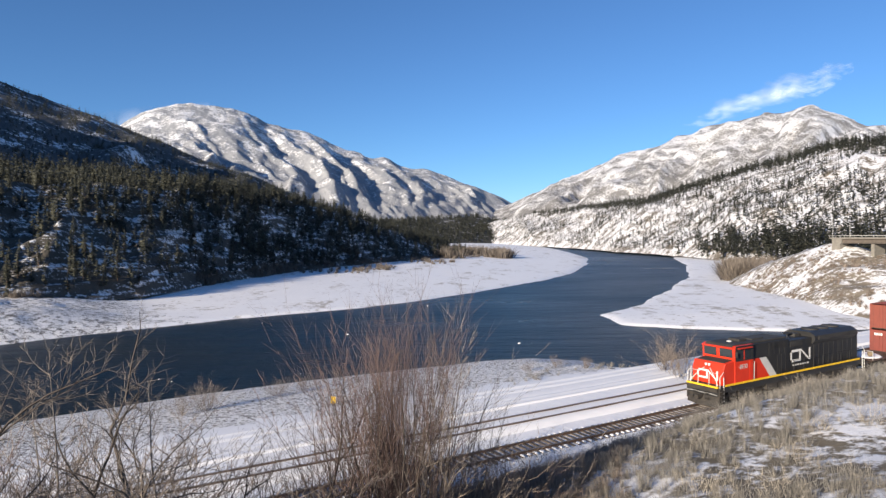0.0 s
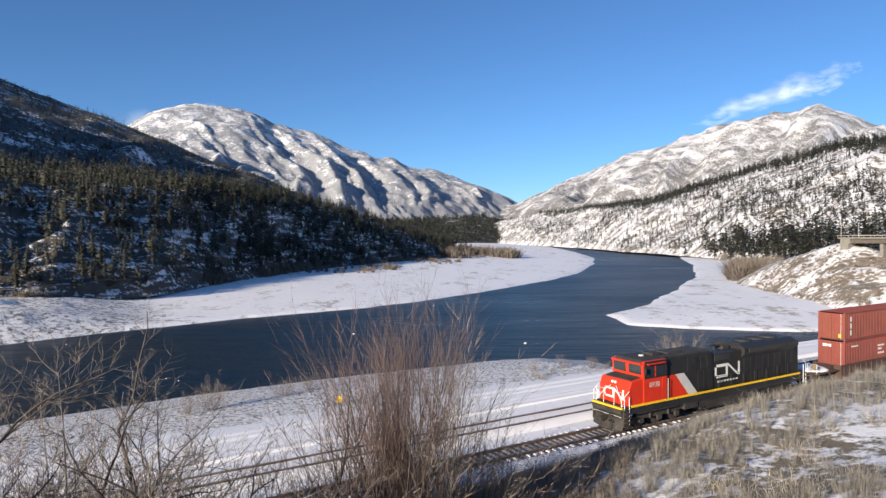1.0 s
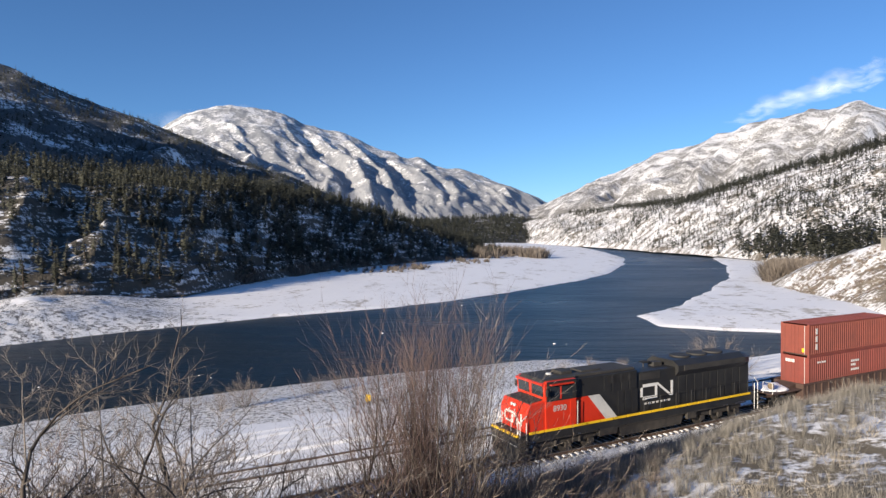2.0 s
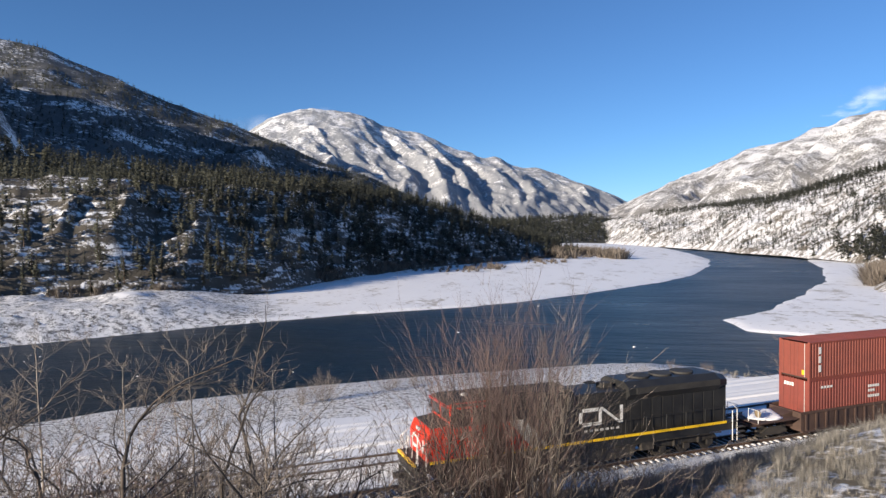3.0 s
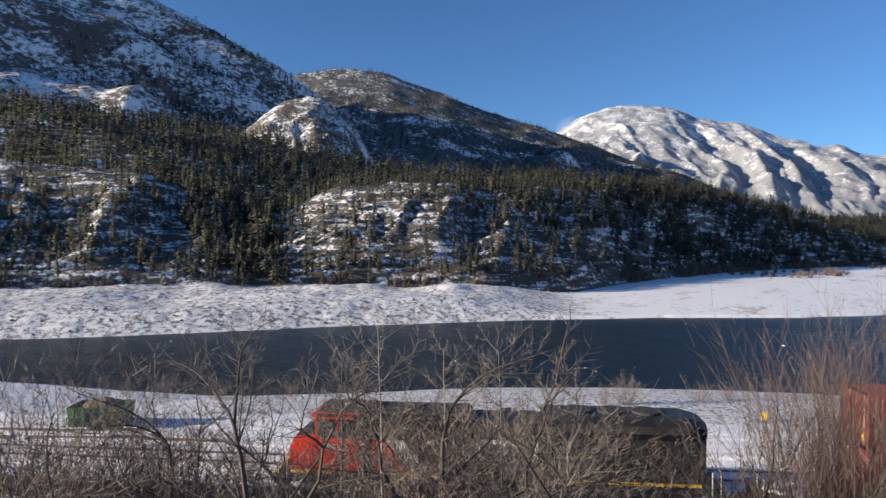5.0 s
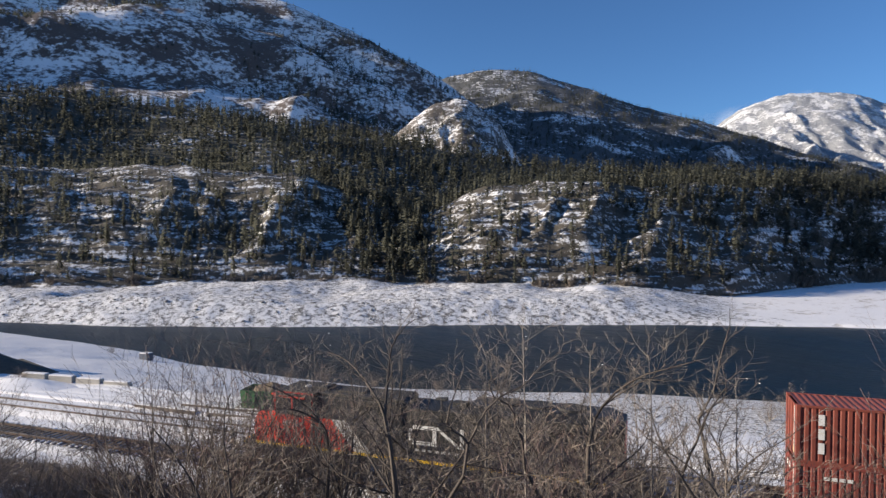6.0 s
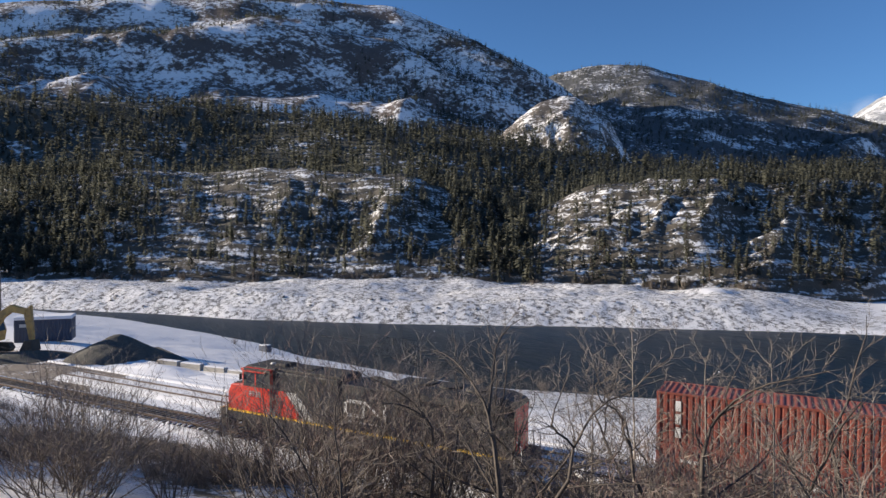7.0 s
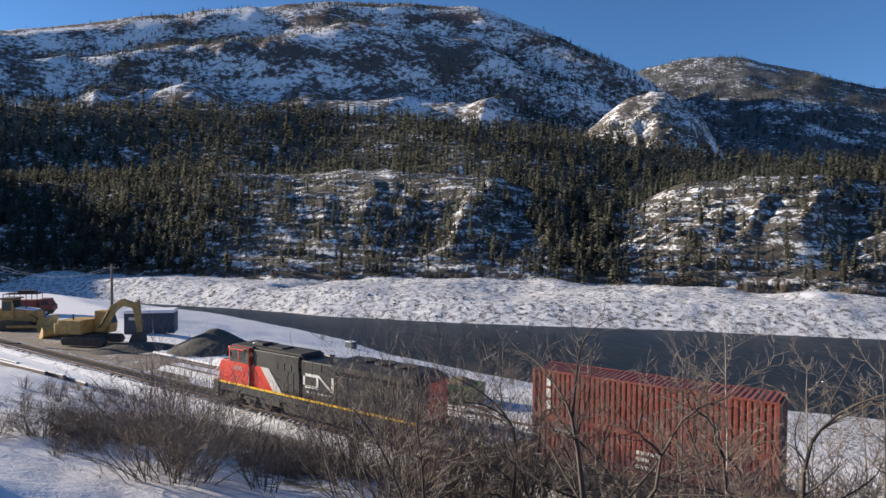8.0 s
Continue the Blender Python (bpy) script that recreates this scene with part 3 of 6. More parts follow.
def tube(bm, points, r, sides=6):
    pts = [Vector(p) for p in points]
    rings = []
    for i, p in enumerate(pts):
        d = (pts[min(i + 1, len(pts) - 1)] - pts[max(i - 1, 0)]).normalized()
        q = d.to_track_quat("Z", "Y")
        rings.append([bm.verts.new(p + q @ Vector((r * math.cos(6.2832 * k / sides), r * math.sin(6.2832 * k / sides), 0))) for k in range(sides)])
    for a, b in zip(rings, rings[1:]):
        for k in range(sides):
            bm.faces.new((a[k], a[(k + 1) % sides], b[(k + 1) % sides], b[k]))
    bm.faces.new(rings[0][::-1]), bm.faces.new(rings[-1])
    return bm


def disc(bm, x, y, z, r, length, axis="Y", n=20, r2=None):
    turn = {"Y": Matrix.Rotation(radians(90), 4, "X"), "X": Matrix.Rotation(radians(90), 4, "Y"), "Z": Matrix.Identity(4)}[axis]
    bmesh.ops.create_cone(bm, cap_ends=True, segments=n, radius1=r, radius2=r if r2 is None else r2, depth=length, matrix=Matrix.Translation((x, y, z)) @ turn)
    return bm


def B():
    return bmesh.new()


def lettering(name, body, size, m, material, parent):
    cu = bpy.data.curves.new(name, "FONT")
    cu.body, cu.size, cu.extrude, cu.align_x, cu.align_y = body, size, 0.004, "CENTER", "CENTER"
    tmp = new(name, cu)
    me = bpy.data.meshes.new_from_object(tmp.evaluated_get(bpy.context.evaluated_depsgraph_get()))
    bpy.data.objects.remove(tmp)
    me.materials.append(material)
    ob = new(name, me)
    ob.parent, ob.matrix_basis = parent, m
    return ob


def thing(name, label, category, m=None, group=""):
    ob = tagged(new(name), label, category, group)
    if m is not None:
        ob.matrix_basis = m
    return ob


# ---- paints ----
M_RED = varied("red_paint", (0.66, 0.040, 0.014), (0.58, 0.036, 0.014), 0.8, 0.38, bump_strength=0.05)
M_BLACK = varied("black_paint", (0.016, 0.016, 0.017), (0.03, 0.029, 0.027), 0.9, 0.48, bump_strength=0.05)
M_ROOF = varied("sooty_roof", (0.022, 0.021, 0.02), (0.05, 0.046, 0.042), 0.7, 0.75)
M_UNDER = varied("greasy_running_gear", (0.022, 0.02, 0.018), (0.06, 0.05, 0.04), 2.5, 0.75)
M_WHITE = varied("white_paint", (0.78, 0.77, 0.74), (0.66, 0.65, 0.62), 1.5, 0.5, bump_strength=0.05)
M_GREY = varied("pale_grey_paint", (0.60, 0.59, 0.56), (0.48, 0.47, 0.45), 1.2, 0.5, bump_strength=0.05)
M_YELLOW = varied("reflective_yellow", (0.90, 0.57, 0.02), (0.80, 0.48, 0.02), 2.0, 0.4, bump_strength=0.05)
M_GLASS = node_material("dark_window_glass", lambda nt, b: nt.links.new(mix(nt, add_noise(nt, 2.0), (0.02, 0.025, 0.03), (0.04, 0.045, 0.05)), b.inputs["Base Color"]), 0.08)
M_BOX = varied("weathered_red_container", (0.25, 0.062, 0.040), (0.18, 0.048, 0.034), 0.5, 0.6, bump_strength=0.1)
M_BOX2 = varied("brown_red_container", (0.24, 0.055, 0.040), (0.165, 0.044, 0.034), 0.6, 0.6, bump_strength=0.1)
M_WELL = varied("brown_well_car", (0.050, 0.030, 0.024), (0.095, 0.055, 0.04), 1.2, 0.75)
M_STEEL = varied("worn_rail_steel", (0.20, 0.17, 0.15), (0.34, 0.31, 0.29), 3.0, 0.42, 0.7)
M_RAILSIDE = varied("rusty_rail", (0.06, 0.036, 0.026), (0.11, 0.065, 0.045), 3.0, 0.85)
M_TIE = varied("old_sleeper_wood", (0.075, 0.06, 0.05), (0.16, 0.13, 0.105), 3.0, 0.9, spread="object")
M_BALLAST = snow_over("snowy_ballast", (0.11, 0.10, 0.095), (0.26, 0.24, 0.22), 0.66, 0.5, 5.0, relief=0.9, relief_d=0.06)
M_SNOW = snow_over("clean_snow", (0.5, 0.5, 0.5), (0.6, 0.6, 0.6), 0.98, 0.2, 1.5, relief=0.4, relief_d=0.1)
M_GRAVEL = varied("dark_gravel", (0.055, 0.053, 0.045), (0.13, 0.12, 0.10), 3.0, 0.95, bump_strength=0.8, bump_distance=0.15)
M_CAT = varied("faded_machine_yellow", (0.64, 0.40, 0.11), (0.30, 0.19, 0.08), 2.2, 0.65)
M_CATDARK = varied("machine_track_steel", (0.05, 0.045, 0.04), (0.11, 0.09, 0.07), 3.0, 0.8)
M_SHED = varied("dark_blue_steel", (0.045, 0.058, 0.09), (0.065, 0.08, 0.115), 1.0, 0.6)
M_GREEN = varied("green_bin_paint", (0.035, 0.17, 0.05), (0.05, 0.11, 0.04), 1.0, 0.6)
M_RUBBLE = varied("brown_debris", (0.13, 0.095, 0.06), (0.26, 0.20, 0.13), 2.0, 0.95, bump_strength=0.8, bump_distance=0.2)
M_CONC = varied("weathered_concrete", (0.34, 0.32, 0.28), (0.46, 0.43, 0.38), 1.2, 0.9)
M_DECK = varied("dark_weathered_concrete", (0.15, 0.14, 0.12), (0.24, 0.22, 0.19), 1.2, 0.9)
M_GIRDER = varied("bridge_girder_steel", (0.075, 0.062, 0.052), (0.13, 0.105, 0.085), 1.0, 0.7)
M_TWIG = varied("pale_twig_bark", (0.14, 0.115, 0.097), (0.29, 0.245, 0.205), 3.0, 0.85, spread="island")
M_REDTWIG = varied("reddish_twig_bark", (0.13, 0.085, 0.074), (0.235, 0.165, 0.142), 3.0, 0.85, spread="island")
M_DARKTWIG = varied("dark_twig_bark", (0.15, 0.12, 0.098), (0.29, 0.235, 0.19), 3.0, 0.9, spread="island")
M_PALEBARK = varied("pale_grey_bark", (0.17, 0.145, 0.12), (0.33, 0.29, 0.25), 4.0, 0.9)
M_DARKBARK = varied("dark_grey_bark", (0.045, 0.037, 0.031), (0.115, 0.093, 0.077), 4.0, 0.9)
M_STEM = varied("grey_brown_bark", (0.08, 0.066, 0.055), (0.175, 0.145, 0.118), 4.0, 0.9)
M_SAGE = varied("dry_sage_stalks", (0.150, 0.138, 0.120), (0.30, 0.278, 0.245), 3.0, 0.9, spread="island")
M_STRAW = varied("bleached_straw", (0.26, 0.225, 0.18), (0.42, 0.375, 0.31), 3.0, 0.9, spread="island")
M_BROWNBRUSH = varied("brown_bare_brush", (0.115, 0.095, 0.078), (0.215, 0.18, 0.148), 0.7, 0.9, spread="island")

HEADING = math.degrees(math.atan2(D[1], D[0]))


def along(s, lat, z, turn=0.0):
    """A pose beside the track: s metres along it, lat metres beyond its centre line."""
    p = D * s + N * (TRACK_V + lat)
    return pose(float(p[0]), float(p[1]), z, 0, 0, HEADING + turn)


# ---- locomotive ----
def emblem(m, w, h, parent, name="emblem"):
    """The railway's mark as plain shapes: an open rounded frame and a zigzag of bars."""
    bm = B()
    t = h * 0.2
    for x0, x1, y0, y1 in ((t, w * 0.44, h - t, h), (0, t, t, h - t), (t, w * 0.44, 0, t), (w * 0.44, w * 0.44 + t, 0, h), (w - t, w, 0, h)):
        bx(bm, x0, x1, y0, y1, 0, 0.012)
    a = [(w * 0.44 + t * 0.1, h), (w * 0.44 + t * 1.3, h), (w - t * 0.1, 0), (w - t * 1.3, 0)]
    lo = [bm.verts.new((x, y, 0.001)) for x, y in a]
    hi = [bm.verts.new((x, y, 0.014)) for x, y in a]
    bm.faces.new(hi)
    for i in range(4):
        bm.faces.new((lo[i], lo[(i + 1) % 4], hi[(i + 1) % 4], hi[i]))
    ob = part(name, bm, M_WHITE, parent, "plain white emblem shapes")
    ob.matrix_basis = m
    return ob


def facing(x, y, z, side):
    """A pose for flat marks on a side wall (side -1 or 1), read from outside."""
    return pose(x, y, z, 90, 0, 0 if side < 0 else 180)


def wheelset(x, parent, r=0.52):
    bm = B()
    for y in (-0.76, 0.76):
        disc(bm, 0, y, 0, r, 0.14, n=24)
        disc(bm, 0, y * 0.93, 0, r + 0.03, 0.03, n=24)
        for k in range(4):
            a = k * math.pi / 2
            disc(bm, 0.28 * math.cos(a), y * 1.1, 0.28 * math.sin(a), 0.07, 0.03, n=8)
    disc(bm, 0, 0, 0, 0.09, 1.6, n=10)
    ob = part("wheelset", bm, M_UNDER, parent)
    ob.matrix_basis = pose(x, 0, r, 0, 0, 0)
    return ob


WHEELS = []


def locomotive():
    top = thing("locomotive", "red and black diesel locomotive with yellow side stripes", "locomotive")
    x0, xr = -0.3, 20.2
    part("frame_sill", bx(B(), -0.95, xr + 0.7, -1.42, 1.42, 1.2, 1.66, 0.03), M_BLACK, top)
    part("walkway", bx(B(), -0.9, xr + 0.65, -1.5, 1.5, 1.66, 1.74), M_ROOF, top)
    nose = [(x0, 1.74), (x0 - 0.03, 2.9), (x0 + 0.22, 3.46), (1.35, 3.62), (1.35, 1.74)]
    part("nose", prism(B(), nose, -1.42, 1.42, 0.07), M_RED, top)
    part("nose_top", prism(B(), [(x0 + 0.3, 3.47), (1.2, 3.585), (1.2, 3.64), (x0 + 0.3, 3.53)], -1.2, 1.2), M_ROOF, top, "black nose top")
    cab = part("cab", prism(B(), [(1.05, 1.76), (1.05, 3.55), (0.96, 4.58), (1.2, 4.72), (3.45, 4.72), (3.45, 1.76)], -1.47, 1.47, 0.05), M_RED, top)
    part("cab_roof", prism(B(), [(0.84, 4.60), (1.15, 4.81), (3.6, 4.81), (3.6, 4.66)], -1.2, 1.2, 0.05), M_ROOF, top, "black cab roof")
    for sd in (-1, 1):
        part("cab_side_panel", bx(B(), 1.14, 3.42, sd * 1.472 - 0.012, sd * 1.472 + 0.012, 3.5, 4.71), M_BLACK, cab, "black upper cab side")
    for y in (-0.72, 0.72):
        part("windshield", prism(B(), [(0.98, 3.8), (0.93, 4.46), (0.97, 4.46), (1.02, 3.8)], y - 0.56, y + 0.56), M_GLASS, cab)
    for sd in (-1, 1):
        for xa, xb in ((1.42, 2.15), (2.25, 3.05)):
            part("side_window", bx(B(), xa, xb, sd * 1.482 - 0.012, sd * 1.482 + 0.012, 3.7, 4.45), M_GLASS, cab)
        part("door", bx(B(), 2.95, 3.4, sd * 1.472 - 0.012, sd * 1.472 + 0.012, 1.9, 3.42), M_RED, cab)
        part("mirror", bx(B(), 1.0, 1.06, sd * 1.64 - 0.1, sd * 1.64 + 0.1, 3.9, 4.3), M_BLACK, cab)
        # red lower side, the slanting pale band and the black side behind it
        part("red_side_panel", prism(B(), [(3.45, 1.76), (6.0, 1.76), (4.55, 3.42), (3.45, 3.42)], sd * 1.255 - 0.02, sd * 1.255 + 0.02), M_RED, top)
        part("slanting_band", prism(B(), [(6.0, 1.76), (7.0, 1.76), (5.5, 3.42), (4.55, 3.42)], sd * 1.256 - 0.02, sd * 1.256 + 0.02), M_GREY, top, "pale grey slanting band")
        for k in range(4):
            part("cabinet_door", bx(B(), 5.9 + 0.74 * k, 6.5 + 0.74 * k, sd * 1.25 - 0.015, sd * 1.25 + 0.015, 3.5, 4.5), M_BLACK, top)
        for k in range(3):
            part("cabinet_door", bx(B(), 7.1 + 0.6 * k, 7.62 + 0.6 * k, sd * 1.25 - 0.015, sd * 1.25 + 0.015, 1.9, 3.4), M_BLACK, top)
        for k in range(9):
            part("hood_door", bx(B(), 12.75 + 0.8 * k, 13.45 + 0.8 * k, sd * 1.16 - 0.012, sd * 1.16 + 0.012, 1.9, 3.75, 0.008), M_BLACK, top)
        for k in range(18):
            part("stripe_panel", bx(B(), -0.2 + 1.12 * k, 0.86 + 1.12 * k, sd * 1.505 - 0.02, sd * 1.505 + 0.02, 1.70, 1.85), M_YELLOW, top)
        part("radiator_grille", bx(B(), 13.0, 19.4, sd * 1.46 - 0.03, sd * 1.46 + 0.03, 4.18, 4.54), M_ROOF, top)
        emblem(facing(9.15 if sd < 0 else 12.2, sd * 1.175, 2.52, sd), 3.05, 1.05, top)
        for k in range(7):
            part("lettering_bar", bx(B(), 9.5 + 0.37 * k, 9.72 + 0.37 * k, sd * 1.172 - 0.01, sd * 1.172 + 0.01, 2.18, 2.31), M_GREY, top)
        lettering("road_number", "8930", 0.52, facing(2.13, sd * 1.49, 3.02, sd), M_GREY, top)
        # grab rails at the corners and posts with a rail along the walkway
        for xe in (-0.85, xr + 0.6):
            bm = tube(B(), [(xe, sd * 1.48, 0.5), (xe, sd * 1.48, 2.5), (xe + (0.5 if xe < 0 else -0.35), sd * 1.46, 2.85)], 0.028)
            part("grab_rail", tube(bm, [(xe + (0.45 if xe < 0 else -0.4), sd * 1.5, 0.55), (xe + (0.45 if xe < 0 else -0.4), sd * 1.5, 2.45)], 0.028), M_WHITE, top, "white grab rail")
            for k in range(4):
                part("step", bx(B(), xe - 0.05, xe + 0.5, sd * 1.5 - 0.2, sd * 1.5 + 0.05, 0.45 + 0.3 * k, 0.5 + 0.3 * k), M_UNDER, top)
        for k in range(8):
            part("rail_post", tube(B(), [(9.2 + 1.5 * k, sd * 1.46, 1.74), (9.2 + 1.5 * k, sd * 1.46, 2.75)], 0.018, 5), M_BLACK, top)
        part("handrail", tube(B(), [(9.0, sd * 1.46, 2.75), (20.0, sd * 1.46, 2.75)], 0.02, 5), M_BLACK, top)
        bm = tube(B(), [(-0.85, sd * 0.5, 1.75), (-0.8, sd * 0.5, 2.75), (-0.8, sd * 1.2, 2.75), (-0.85, sd * 1.2, 1.75)], 0.024)
        part("front_rail", tube(bm, [(-0.38, sd * 0.25, 3.0), (-0.6, sd * 0.75, 2.5), (-0.85, sd * 1.3, 1.8)], 0.024), M_WHITE, top, "white slanting rail")
        part("ditch_light", disc(B(), -0.96, sd * 0.95, 1.5, 0.11, 0.08, "X", 14), M_WHITE, top)
    part("equipment_hood", prism(B(), [(3.45, 1.74), (3.45, 4.64), (8.8, 4.64), (8.8, 1.74)], -1.24, 1.24, 0.05), M_BLACK, top)
    part("equipment_roof", prism(B(), [(3.5, 4.62), (3.6, 4.80), (8.7, 4.80), (8.9, 4.62)], -1.0, 1.0, 0.04), M_ROOF, top)
    part("engine_hood", bx(B(), 8.8, 12.5, -1.16, 1.16, 1.74, 4.44, 0.06), M_BLACK, top)
    part("radiator_hood", bx(B(), 12.5, xr, -1.15, 1.15, 1.74, 4.2, 0.05), M_BLACK, top)
    bm = B()
    sec = [(-1.16, 3.8), (-1.45, 4.16), (-1.45, 4.55), (-0.95, 4.86), (0.95, 4.86), (1.45, 4.55), (1.45, 4.16), (1.16, 3.8)]
    a = [bm.verts.new((12.45, y, z)) for y, z in sec]
    b = [bm.verts.new((19.4, y, z)) for y, z in sec]
    c = [bm.verts.new((xr + 0.05, y * 0.8, 3.8 + (z - 3.8) * 0.8)) for y, z in sec]
    for p, q in ((a, b), (b, c)):
        for i in range(8):
            bm.faces.new((p[i], p[(i + 1) % 8], q[(i + 1) % 8], q[i]))
    bm.faces.new(a), bm.faces.new(c)
    part("radiator_housing", bm, M_BLACK, top)
    part("rear_end", bx(B(), xr, xr + 0.06, -1.0, 1.0, 1.8, 4.3, 0.02), M_RED, top, "red rear end")
    for k in range(3):
        part("radiator_fan", disc(B(), 14.2 + 1.7 * k, 0, 4.9, 0.72, 0.14, "Z", 20), M_ROOF, top)
    part("exhaust_stack", bx(B(), 11.3, 12.1, -0.3, 0.3, 4.40, 4.72, 0.03), M_ROOF, top)
    bm = tube(B(), [(10.6, 0, 4.4), (10.6, 0, 4.75)], 0.04)
    for k in (-1, 0, 1):
        disc(bm, 10.6, k * 0.16, 4.78, 0.03, 0.6, "X", 8, 0.09)
    part("horn", bm, M_BLACK, top)
    part("antenna_dome", disc(B(), 2.4, 0, 4.85, 0.22, 0.1, "Z", 16, 0.16), M_GREY, top)
    for y in (-0.14, 0.14):
        part("headlight", disc(B(), -0.32, y, 3.25, 0.1, 0.08, "X", 14), M_WHITE, top)
    for y in (-1.0, 1.0):
        part("number_board", bx(B(), 0.84, 0.9, y - 0.24, y + 0.24, 4.5, 4.62), M_GREY, top)
    ob = emblem(pose(-0.345, 0.95, 2.1, 90, 0, -90), 1.9, 0.72, top)
    part("nose_door", bx(B(), -0.35, -0.32, -0.3, 0.3, 1.95, 3.05, 0.01), M_RED, top)
    part("anticlimber", prism(B(), [(-1.05, 1.3), (-1.12, 1.62), (-0.9, 1.62), (-0.9, 1.3)], -1.4, 1.4), M_UNDER, top)
    part("front_stripe", bx(B(), -1.08, -0.92, -1.42, 1.42, 1.64, 1.76, 0.01), M_YELLOW, top, "yellow front edge stripe")
    bm = B()
    for sd in (-1, 1):
        lo = [bm.verts.new(p) for p in ((-1.45, 0, 0.18), (-1.0, sd * 1.4, 0.18), (-0.78, sd * 1.4, 0.95), (-1.02, 0, 0.95))]
        hi = [bm.verts.new((v.co.x + 0.06, v.co.y, v.co.z)) for v in lo]
        bm.faces.new(lo), bm.faces.new(hi[::-1])
        for i in range(4):
            bm.faces.new((lo[i], lo[(i + 1) % 4], hi[(i + 1) % 4], hi[i]))
    part("snow_plough", bm, M_UNDER, top, "dark wedge-shaped plough")
    part("pilot_plate", bx(B(), -0.98, -0.9, -1.4, 1.4, 0.95, 1.64, 0.02), M_BLACK, top)
    for sd in (-1, 1):
        for k in range(3):
            part("air_hose", tube(B(), [(-1.0, sd * (0.35 + 0.16 * k), 1.28), (-1.2, sd * (0.36 + 0.16 * k), 1.1), (-1.22, sd * (0.38 + 0.16 * k), 0.75), (-1.12, sd * (0.40 + 0.16 * k), 0.62)], 0.03, 5), M_UNDER, top)
        part("step_well", bx(B(), -0.92, -0.35, sd * 1.44 - 0.08, sd * 1.44 + 0.08, 0.42, 1.62), M_UNDER, top)
        part("uncoupling_lever", tube(B(), [(-1.08, 0, 1.12), (-1.1, sd * 0.7, 1.16), (-1.06, sd * 1.4, 1.1)], 0.02, 5), M_GREY, top)
        # pipes, tanks and boxes under the sill, and the louvred cab-side vents
        part("sill_pipe", tube(B(), [(0.4, sd * 1.36, 1.15), (6.8, sd * 1.36, 1.12), (13.4, sd * 1.36, 1.15), (19.6, sd * 1.36, 1.13)], 0.04, 6), M_UNDER, top)
        part("battery_box", bx(B(), 5.4, 6.9, sd * 1.28 - 0.12, sd * 1.28 + 0.12, 0.72, 1.2, 0.03), M_UNDER, top)
        part("sand_box", bx(B(), 13.4, 14.3, sd * 1.28 - 0.12, sd * 1.28 + 0.12, 0.7, 1.2, 0.03), M_UNDER, top)
        part("cab_handrail", tube(B(), [(3.5, sd * 1.5, 1.8), (3.5, sd * 1.52, 3.3)], 0.022, 5), M_GREY, top)
        part("window_awning", prism(B(), [(1.35, 4.5), (1.35, 4.56), (3.1, 4.56), (3.1, 4.5)], sd * 1.58 - 0.1, sd * 1.58 + 0.1), M_RED, cab)
        part("pillar", bx(B(), 2.15, 2.25, sd * 1.49 - 0.014, sd * 1.49 + 0.014, 3.6, 4.55), M_RED, cab)
        part("dynamic_brake_grille", bx(B(), 9.1, 11.0, sd * 1.17 - 0.02, sd * 1.17 + 0.02, 3.85, 4.32, 0.01), M_ROOF, top)
        part("exhaust_silencer_grille", bx(B(), 6.2, 8.5, sd * 1.245 - 0.02, sd * 1.245 + 0.02, 4.0, 4.5, 0.01), M_ROOF, top)
    part("windshield_brow", prism(B(), [(0.84, 4.48), (0.78, 4.62), (0.98, 4.66), (0.98, 4.5)], -1.4, 1.4, 0.02), M_RED, cab)
    part("roof_hatch", bx(B(), 4.6, 6.2, -0.55, 0.55, 4.78, 4.9, 0.03), M_ROOF, top)
    part("air_conditioner", bx(B(), 3.0, 3.9, -0.5, 0.5, 4.78, 5.0, 0.05), M_ROOF, top)
    for xc in (-1.35, xr + 0.95):
        part("coupler", bx(B(), xc - 0.4, xc + 0.4, -0.14, 0.14, 0.7, 1.0, 0.04), M_UNDER, top)
    part("fuel_tank", prism(B(), [(7.0, 1.25), (7.3, 0.4), (12.9, 0.4), (13.2, 1.25)], -1.3, 1.3, 0.1), M_UNDER, top)
    for xt in (3.0, 17.0):
        for sd in (-1, 1):
            bm = prism(B(), [(xt - 2.5, 0.75), (xt - 2.3, 1.02), (xt + 2.3, 1.02), (xt + 2.5, 0.75), (xt + 1.2, 0.62), (xt - 1.2, 0.62)], sd * 1.02 - 0.07, sd * 1.02 + 0.07, 0.02)
            for k in (-1, 0, 1):
                bx(bm, xt + 1.85 * k - 0.22, xt + 1.85 * k + 0.22, sd * 1.12 - 0.08, sd * 1.12 + 0.08, 0.35, 0.7, 0.02)
            for k in (-0.95, 0.95):
                disc(bm, xt + k, sd * 1.12, 0.8, 0.1, 0.4, "Z", 8)
            part("truck_frame", bm, M_UNDER, top)
        for k in (-1, 0, 1):
            WHEELS.append((wheelset(xt + 1.85 * k, top), xt + 1.85 * k, 0.52))
    for k in range(6):
        part("air_reservoir", disc(B(), 5.9, -1.1 + 0.44 * k, 1.0, 0.16, 1.2, "X", 10), M_UNDER, top)
    return top


